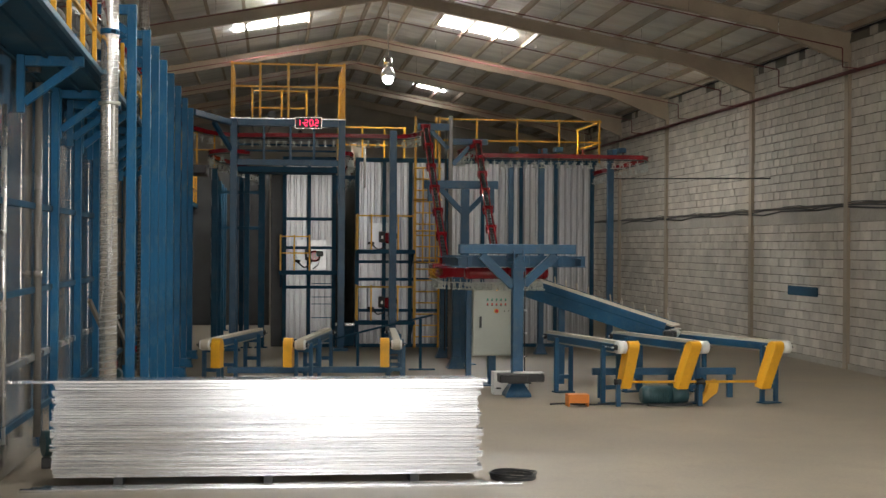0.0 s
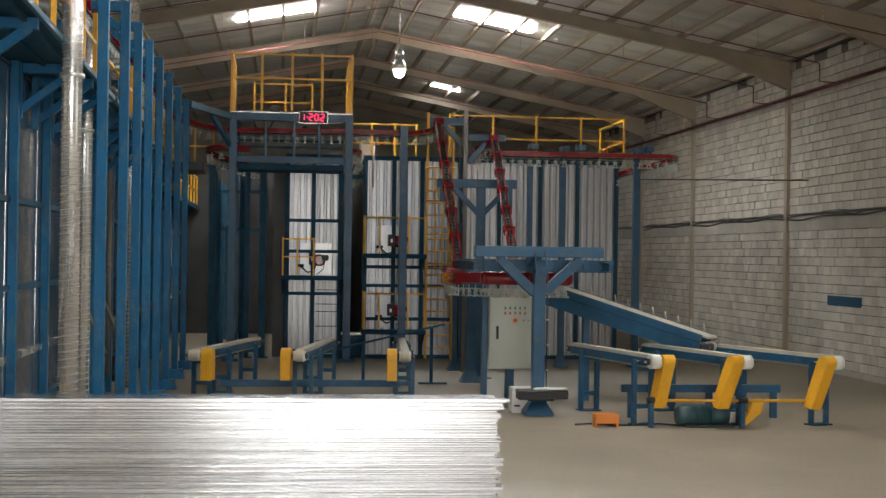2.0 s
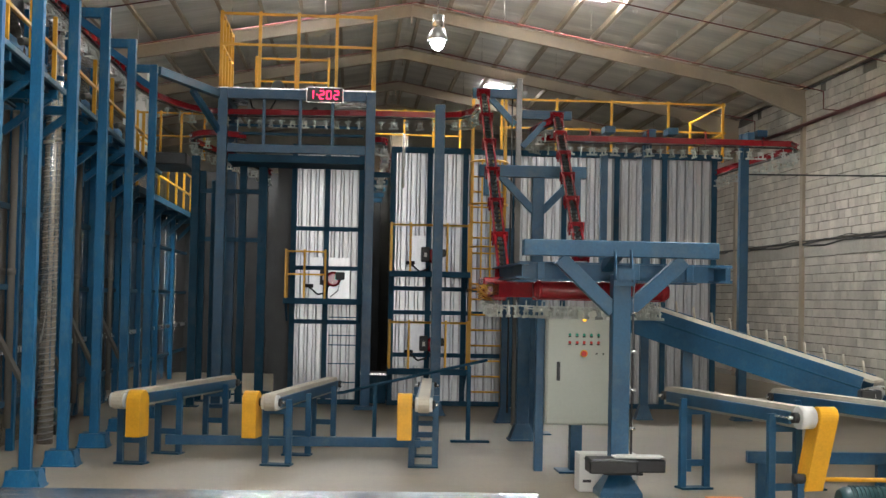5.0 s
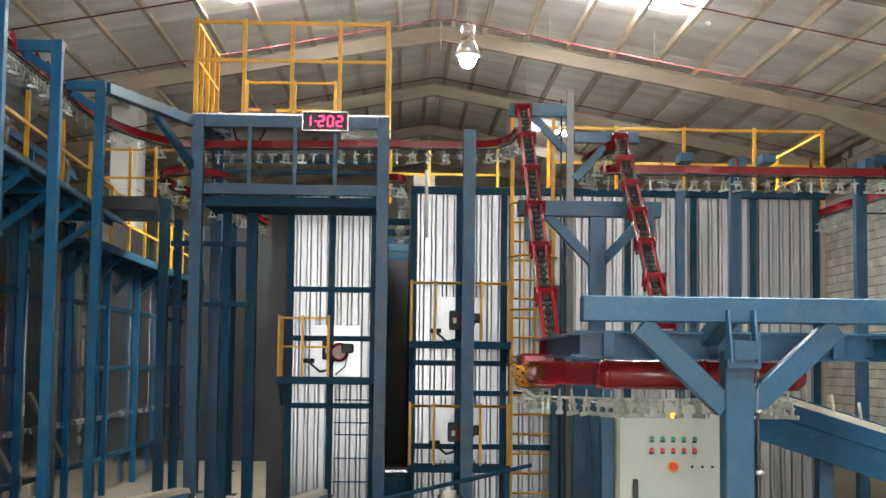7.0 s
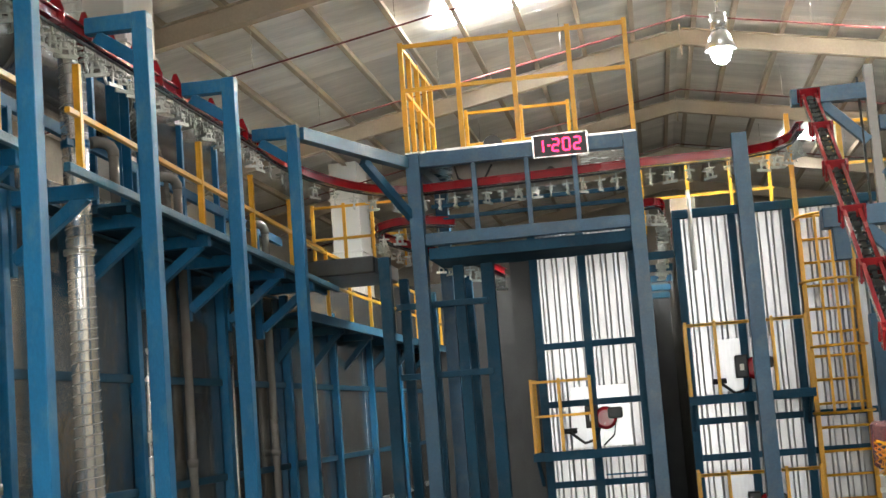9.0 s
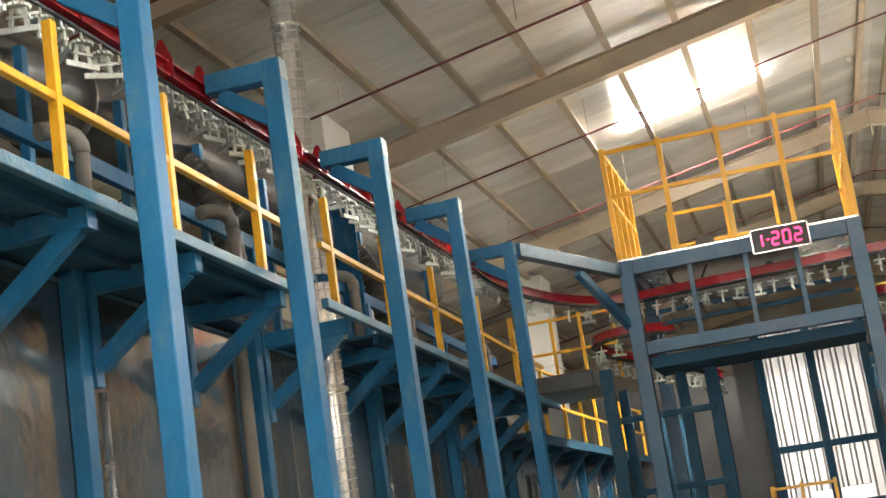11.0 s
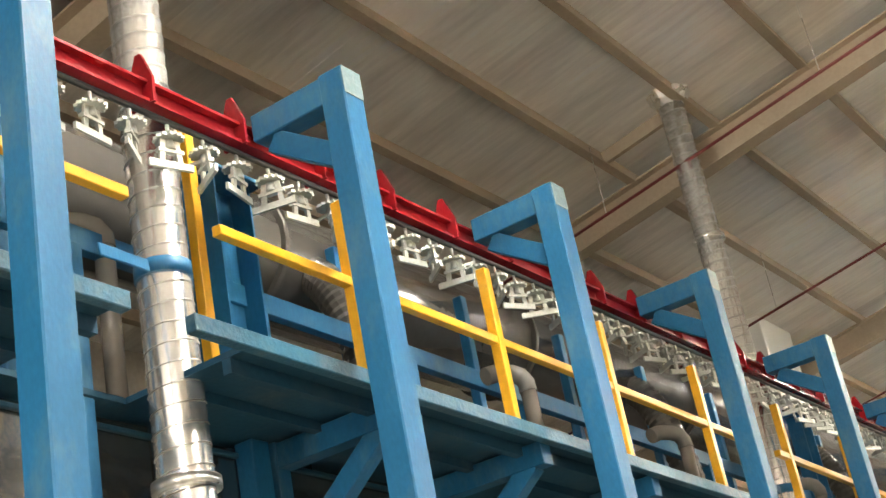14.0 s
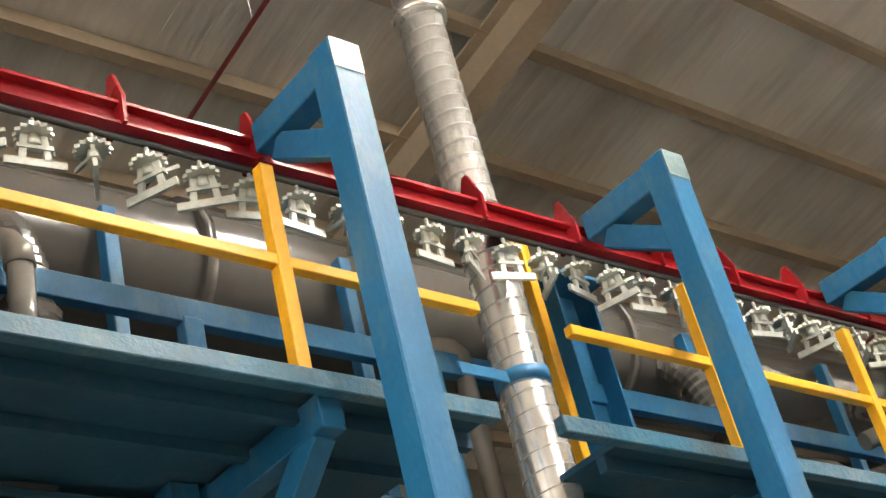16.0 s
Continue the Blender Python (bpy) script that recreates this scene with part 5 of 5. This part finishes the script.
def transfer(near, far, z, guard, arm=False):
    near, far = Vector((*near, z)), Vector((*far, z))
    d = (far - near).normalized()
    s = d.cross(Vector((0, 0, 1))).normalized()
    c = thing("transfer_conveyor", (near.x, near.y, 0), "blue transfer conveyor with a cream belt and yellow chain guard", "conveyor", "transfer conveyors")
    bm = B()
    belt_loop(bm, near - Vector((0, 0, 0.09)), far - Vector((0, 0, 0.09)), 0.13, 0.1)
    part("belt", bm, BELT, c, "cream felt belt")
    for k in (-1, 1):
        barpart("side_rail", near + d * 0.12 + s * 0.085 * k - Vector((0, 0, 0.1)), far - d * 0.05 + s * 0.085 * k - Vector((0, 0, 0.1)), 0.03, 0.12, BLUE_T, c)
        for e in (near, far):
            rodpart("bearing", [e - Vector((0, 0, 0.09)) + s * 0.075 * k, e - Vector((0, 0, 0.09)) + s * 0.13 * k], 0.05, DARK, c, "dark bearing", 12)
            rodpart("bolt", [e - Vector((0, 0, 0.09)) + s * 0.12 * k, e - Vector((0, 0, 0.09)) + s * 0.17 * k], 0.018, ZINC, c, "", 8)
    ln = (far - near).length
    for f in (0.13, 0.8) if arm else (0.1, 0.4, 0.85):
        p = near + d * ln * f
        bm = B()
        for k in (-1, 1):
            q = p + s * 0.14 * k
            bar(bm, (q.x, q.y, 0.02), (q.x, q.y, z - 0.08), 0.075, 0.06, d)
        for zz in (0.28, z - 0.22):
            bar(bm, p - s * 0.14 + Vector((0, 0, zz - z)), p + s * 0.14 + Vector((0, 0, zz - z)), 0.05, 0.07)
        part("leg", bm, BLUE_T, c, "", 0.004)
        q0, q1 = p - s * 0.18, p + s * 0.18
        bm = B()
        bar(bm, (q0.x, q0.y, 0.01), (q1.x, q1.y, 0.01), 0.22, 0.02)
        part("foot", bm, BLUE_DULL, c)
    if arm:
        # yellow chain guard: a leaning rounded paddle from the belt end down to the drive shaft
        o = near + s * 0.19 * guard
        p0, p1 = o + Vector((0, 0, -0.1)), o + Vector((-0.2 if guard < 0 else -0.12, 0.04, -z + 0.3))
        v = (p1 - p0).normalized()
        n = (v.cross(s)).normalized()
        out = []
        for k in range(13):
            w = math.pi * k / 12
            out.append(p0 + n * (0.115 * math.cos(w)) - v * (0.115 * math.sin(w)))
        out += [p1 - n * 0.1, p1 + n * 0.1]
        bm = B()
        prism(bm, out, -s * 0.095, s * 0.095)
        part("chain_guard", bm, YELLOW, c, "yellow sheet chain guard", 0.006)
        rodpart("roller", [near - s * 0.075 - Vector((0, 0, 0.09)), near + s * 0.075 - Vector((0, 0, 0.09))], 0.106, WHITE, c, "white belt end", 18)
        for k in (-1, 1):
            barpart("tension_rod", near + d * 0.1 + s * 0.11 * k - Vector((0, 0, 0.1)), near + d * 0.45 + s * 0.11 * k - Vector((0, 0, 0.1)), 0.02, 0.02, ZINC, c, "zinc tension rod")
    else:
        o = near - s * 0.22 * guard
        bm = B()
        out = [o + d * (0.14 * math.cos(q)) + Vector((0, 0, 0.14 * math.sin(q) - 0.1)) for q in [math.pi * k / 10 for k in range(11)]]
        out += [o - d * 0.14 + Vector((0, 0, -0.5)), o + d * 0.14 + Vector((0, 0, -0.5))]
        prism(bm, out, -s * 0.085, s * 0.085)
        part("chain_guard", bm, YELLOW, c, "yellow sheet chain guard", 0.006)
        rodpart("roller", [near - s * 0.1 - Vector((0, 0, 0.09)), near + s * 0.1 - Vector((0, 0, 0.09))], 0.085, WHITE, c, "white end roller", 16)
    return c


ZR = 1.06
for n_, f_, gd in (((3.72, 5.6), (3.14, 8.5), 1), ((5.1, 5.6), (4.37, 8.5), -1), ((6.5, 5.6), (5.55, 8.5), -1)):
    transfer(n_, f_, ZR, gd, True)
cr = thing("cross_beam", (4.8, 6.9, 0.45), "blue tie beam across the transfer conveyors", "beam")
boxpart("beam", (3.55, 6.86, 0.4), (6.1, 6.96, 0.52), BLUE_T, cr)
for x in (3.7, 4.95, 6.0):
    boxpart("support", (x - 0.05, 6.87, 0.0), (x + 0.05, 6.95, 0.4), BLUE_T, cr)
ds = thing("drive_shaft", (4.9, 5.5, 0.28), "yellow drive shaft cover between the conveyors", "drive shaft")
rodpart("tube", [(3.85, 5.62, 0.4), (6.2, 5.62, 0.4)], 0.022, YELLOW, ds, "", 10)
for x in (3.62, 5.0):
    rodpart("bearing", [(x, 5.62, 0.4), (x + 0.14, 5.62, 0.4)], 0.05, DARK, ds, "", 12)
    boxpart("bearing_foot", (x + 0.03, 5.58, 0.0), (x + 0.1, 5.66, 0.36), BLUE_T, ds)
gm = thing("gear_motor", (4.4, 5.75, 0), "dark green geared motor on the floor plate", "motor")
rodpart("motor_body", [(4.1, 5.75, 0.17), (4.15, 5.75, 0.17), (4.6, 5.75, 0.17)], [0.12, 0.15, 0.15], GREEN, gm, "", 20)
for k in range(9):
    rodpart("cooling_fin", [(4.2 + k * 0.04, 5.75, 0.17), (4.21 + k * 0.04, 5.75, 0.17)], 0.16, GREEN, gm, "", 18)
rodpart("gearbox", [(4.6, 5.75, 0.2), (4.88, 5.75, 0.2)], [0.19, 0.15], GREEN, gm, "", 16)
boxpart("base", (4.2, 5.62, 0.0), (4.95, 5.9, 0.04), DARK, gm)
bm = B()
prism(bm, [(-0.14, 5.5, 0.0), (0.0, 5.5, 0.12), (0.1, 5.5, 0.2), (0.13, 5.5, 0.38), (0.06, 5.5, 0.42), (-0.06, 5.5, 0.36), (-0.1, 5.5, 0.2), (-0.2, 5.5, 0.06)], (5.27, 0.12, 0.02), (5.27, 0.26, 0.02))
solo("coupling_guard", bm, YELLOW, "yellow guard over the drive coupling", "guard", bevel=0.015)
fp = thing("foot_pedal", (3.0, 5.7, 0), "orange steel foot pedal guard on the floor", "foot pedal")
boxpart("hood", (2.85, 5.62, 0.16), (3.2, 5.85, 0.2), ORANGE, fp)
boxpart("front", (2.85, 5.6, 0.06), (3.2, 5.62, 0.2), ORANGE, fp)
for x in (2.85, 3.17):
    boxpart("cheek", (x, 5.62, 0.0), (x + 0.03, 5.85, 0.16), ORANGE, fp)
fl = thing("floor_cable", (3.6, 5.9, 0), "loose black cable lying on the floor", "cable")
rodpart("wire", [(2.6 + k * 0.12, 5.85 + 0.1 * math.sin(k * 0.8), 0.02) for k in range(14)], 0.015, BLACK, fl, "", 6)

ZL = 0.86
for n_, f_, gd in (((-3.15, 9.2), (-2.2, 12.9), -1), ((-1.42, 9.2), (-0.76, 12.9), 1), ((0.36, 9.2), (0.6, 12.9), 1)):
    transfer(n_, f_, ZL, gd)
boxpart("beam", (-2.8, 10.6, 0.12), (0.4, 10.7, 0.24), BLUE_T, thing("floor_beam", (-1.2, 10.6, 0.12), "blue tie beam under the conveyors", "beam"))

# the sloping lift conveyor with pegs
sc = thing("incline_conveyor", (4.2, 9.0, 1.2), "blue inclined conveyor with pale pegs along its belt", "conveyor")
top, low = Vector((2.95, 9.9, 1.86)), Vector((5.3, 8.3, 1.06))
d = (low - top).normalized()
s = d.cross(Vector((0, 0, 1))).normalized()
u = s.cross(d)
for k in (-1, 1):
    barpart("side_panel", top + s * 0.28 * k, low + s * 0.28 * k, 0.03, 0.36, BLUE_T, sc, "", u)
    barpart("panel_seam", top + s * 0.297 * k + u * 0.05, low + s * 0.297 * k + u * 0.05, 0.006, 0.02, BLUE_DULL, sc, "", u)
bm = B()
bar(bm, top + u * 0.155 - d * 0.05, low + u * 0.155 + d * 0.1, 0.5, 0.03, u)
part("belt", bm, BELT, sc, "cream belt")
barpart("under_pan", top - u * 0.17, low - u * 0.17, 0.53, 0.02, BLACK, sc, "black underside", u)
for i in range(12):
    c = top + (low - top) * (0.08 + i * 0.08)
    for k in (-1,):
        rodpart("peg", [c + s * 0.22 * k + u * 0.16, c + s * 0.22 * k + u * 0.3 + d * -0.06], 0.014, BELT, sc, "pale peg", 8)
rodpart("end_roller", [low + d * 0.1 - s * 0.3, low + d * 0.1 + s * 0.3], 0.09, ZINC, sc, "", 14)
boxpart("end_motor", (5.12, 7.95, 0.86), (5.36, 8.15, 1.1), DARK, sc, "", 0.02)
for f, h in ((0.25, 1.55), (0.8, 1.1)):
    c = top + (low - top) * f
    boxpart("leg", (c.x - 0.06, c.y - 0.06, 0.0), (c.x + 0.06, c.y + 0.06, h - 0.06), BLUE_T, sc)

# pole resting on two stands
ps = thing("hose_pole", (-0.2, 12.6, 0.6), "thin bent dark pole resting on two blue stands", "pole")
rodpart("pole", [(-1.75, 12.6, 0.66), (-1.2, 12.6, 0.61), (-0.6, 12.6, 0.67), (0.2, 12.6, 0.87), (1.43, 12.6, 1.16)], 0.022, BLUE_DULL, ps, "", 8)
for x, h in ((-0.15, 0.82), (1.17, 1.1)):
    stand = thing("pole_stand", (x, 12.6, 0), "blue floor stand with a flat foot", "stand", "pole stands")
    boxpart("upright", (x - 0.03, 12.57, 0.03), (x + 0.03, 12.63, h - 0.025), BLUE_DULL, stand)
    boxpart("foot", (x - 0.25, 12.5, 0.0), (x + 0.3, 12.62, 0.03), BLUE_DULL, stand)

# ---------------------------------------------------------------- stack of aluminium profiles
SK_X0, SK_X1, SK_Y, SK_H = -4.28, 0.3, -1.5, 1.1
sk = thing("profile_stack", ((SK_X0 + SK_X1) / 2, SK_Y, 0), "stack of long bright mill-finish aluminium profiles on battens", "profile stack")
sr = random.Random(3)
z = 0.09
back = B()
while z < SK_H - 0.02:
    h = sr.choice((0.018, 0.024, 0.03, 0.036, 0.046))
    a, b = SK_X0 + sr.uniform(-0.05, 0.03), SK_X1 + sr.uniform(-0.02, 0.07)
    y0 = SK_Y + sr.uniform(-0.012, 0.012)
    bm = B()
    edge = [(0, y0, z), (0, y0 + 0.1, z), (0, y0 + 0.1, z + h - 0.004), (0, y0, z + h - 0.004)]
    if h > 0.03:
        edge += [(0, y0, z + h * 0.7), (0, y0 + 0.008, z + h * 0.66), (0, y0 + 0.008, z + h * 0.3), (0, y0, z + h * 0.26)]
    prism(bm, edge, (a, 0, 0), (b, 0, 0))
    part("profile", bm, ALU, sk, "", 0.002)
    for k in range(1, 7):
        bx(back, a + sr.uniform(-0.06, 0.06), b + sr.uniform(-0.08, 0.03), SK_Y + 0.02 + k * 0.115, SK_Y + 0.12 + k * 0.115, z, z + h - 0.004)
    z += h
part("inner_lengths", back, ALU, sk, "aluminium lengths inside the stack")["kind"] = "stuff"
bm = B()
bx(bm, SK_X0 - 0.55, SK_X1 + 0.12, SK_Y + 0.02, SK_Y + 0.14, z, z + 0.03)
part("loose_profile", bm, ALU, sk, "", 0.002)
bm = B()
bx(bm, SK_X1 - 0.6, SK_X1 - 0.05, SK_Y + 0.16, SK_Y + 0.3, z, z + 0.02)
part("loose_profile", bm, ALU, sk, "", 0.002)
for x in (-3.6, -2.0, -0.4):
    boxpart("batten", (x - 0.05, SK_Y - 0.02, 0.0), (x + 0.05, SK_Y + 0.85, 0.09), DARK, sk, "dark timber batten")
fb = thing("floor_profiles", (-1.9, SK_Y - 0.25, 0), "loose aluminium lengths lying on the floor", "profiles")
for k in range(3):
    boxpart("length", (SK_X0 - 0.3 + 0.1 * k, SK_Y - 0.35 + k * 0.1, 0.0), (SK_X1 + 0.45 - 0.2 * k, SK_Y - 0.27 + k * 0.1, 0.03), ALU, fb)
wc = thing("wire_coil", (0.72, -1.35, 0), "coil of thin grey wire lying on the floor", "wire coil")
for k in range(9):
    r = 0.25 + 0.012 * sr.uniform(-1, 1)
    ox, oy = sr.uniform(-0.015, 0.015), sr.uniform(-0.015, 0.015)
    rodpart("turn", [(0.72 + ox + r * math.cos(q), -1.35 + oy + r * math.sin(q), 0.008 + k * 0.008 + 0.004 * math.sin(3 * q + k)) for q in [i * math.tau / 28 for i in range(29)]], 0.006, DARK, wc, "", 5)

# ---------------------------------------------------------------- left foreground: cabinet and blower
cab = thing("tall_cabinet", (-5.0, 1.6, 0), "tall grey-green electrical cabinet with a small screen", "control cabinet")
boxpart("case", (-5.2, 1.5, 0.1), (-4.86, 2.5, 2.2), GREYBOX, cab, "", 0.012)
boxpart("plinth", (-5.19, 1.52, 0.0), (-4.87, 2.48, 0.1), BLACK, cab)
boxpart("screen", (-5.12, 1.485, 1.86), (-5.03, 1.502, 2.04), BLACK, cab, "small dark screen in a frame")
rodpart("green_lamp", [(-5.07, 1.505, 1.7), (-5.07, 1.48, 1.7)], 0.018, GREENLED, cab, "lit green lamp", 10)
boxpart("lever", (-5.16, 1.47, 1.1), (-5.08, 1.5, 1.13), BLACK, cab, "black lever handle")
rodpart("beacon_stem", [(-5.1, 1.7, 2.2), (-5.1, 1.7, 2.42)], 0.012, ZINC, cab, "", 8)
for k, m in enumerate((WHITE, GREENLED, REDBTN)):
    rodpart("beacon_lens", [(-5.1, 1.7, 2.42 + k * 0.06), (-5.1, 1.7, 2.475 + k * 0.06)], 0.03, m, cab, "", 12)
bl = thing("blower", (-4.2, 0.05, 0), "green-grey blower motor with an orange flange at the duct foot", "blower")
rodpart("duct_elbow", [(-3.9, 0.15, 0.55), (-3.92, 0.13, 0.4), (-4.0, 0.09, 0.32), (-4.15, 0.03, 0.28)], 0.125, ZINC, bl, "", 18)
rodpart("flange", [(-4.13, 0.04, 0.28), (-4.19, 0.02, 0.28)], 0.17, ORANGE, bl, "orange flange", 18)
rodpart("motor", [(-4.19, 0.02, 0.28), (-4.6, -0.15, 0.28)], 0.15, GREEN, bl, "", 18)
boxpart("base", (-4.6, -0.25, 0.0), (-4.05, 0.2, 0.13), DARK, bl)
for y in (5.0, 9.0, 13.0):
    pm = thing("pump", (-4.75, y, 0), "small dark pump with a red cap beside the tunnel", "pump", "pumps along the tunnel")
    rodpart("body", [(-4.75, y - 0.15, 0.25), (-4.75, y + 0.2, 0.25)], 0.12, GREEN, pm, "", 16)
    rodpart("cap", [(-4.75, y - 0.05, 0.36), (-4.75, y - 0.05, 0.5)], 0.05, RED, pm, "red cap", 12)
    boxpart("base", (-4.9, y - 0.2, 0.0), (-4.6, y + 0.25, 0.14), DARK, pm)

# bright zinc conduits and loops along the tunnel foot
zr = random.Random(9)
for k in range(9):
    y = 3.6 + k * 2.1
    cd = thing("zinc_conduit", (-5.15, y, 0.3), "thin bright zinc conduit on the tunnel side", "conduit", "zinc conduits")
    top = zr.uniform(1.6, 3.4)
    rodpart("tube", [(-5.17, y, 0.3), (-5.17, y, top), (-5.18, y + 0.12, top + 0.12), (-5.19, y + 0.9, top + 0.12)], 0.022, ZINC, cd, "", 8)
    if k % 2:
        rodpart("hose", [(-5.1, y + 0.5, 1.3), (-4.98, y + 0.52, 1.1), (-4.95, y + 0.6, 0.7), (-5.0, y + 0.8, 0.4)], 0.02, WHITE, cd, "loose pale hose", 8)

# ---------------------------------------------------------------- high-bay lamp
hb = thing("high_bay_lamp", (1.06, 20.0, 7.2), "lit high-bay lamp with a ribbed reflector on a stem", "lamp")
rodpart("stem", [(1.06, 20.0, 7.55), (1.06, 20.0, roof_z(1.06) - 0.05)], 0.02, ZINC, hb, "", 8)
rodpart("gear_case", [(1.06, 20.0, 7.32), (1.06, 20.0, 7.55)], 0.11, ZINC, hb, "", 16)
bm = B()
rod(bm, [(1.06, 20.0, 7.32), (1.06, 20.0, 7.22), (1.06, 20.0, 7.05)], [0.1, 0.15, 0.21], 20)
part("reflector", bm, ZINC, hb)
rodpart("bulb", [(1.06, 20.0, 7.06), (1.06, 20.0, 7.0), (1.06, 20.0, 6.9), (1.06, 20.0, 6.86)], [0.12, 0.14, 0.1, 0.03], BULB, hb, "glowing lamp glass", 16)
# smoke detectors on the roof
for x, y in ((-5.46, 7.13), (5.5, 22.8), (0.48, 23.46), (-5.34, 23.46)):
    sd = thing("smoke_detector", (x, y, roof_z(x) - 0.02), "small white smoke detector on the roof sheet", "detector", "smoke detectors")
    rodpart("case", [(x, y, roof_z(x) - 0.01), (x, y, roof_z(x) - 0.03), (x, y, roof_z(x) - 0.07), (x, y, roof_z(x) - 0.09)], [0.05, 0.055, 0.05, 0.03], WHITE, sd, "", 12)
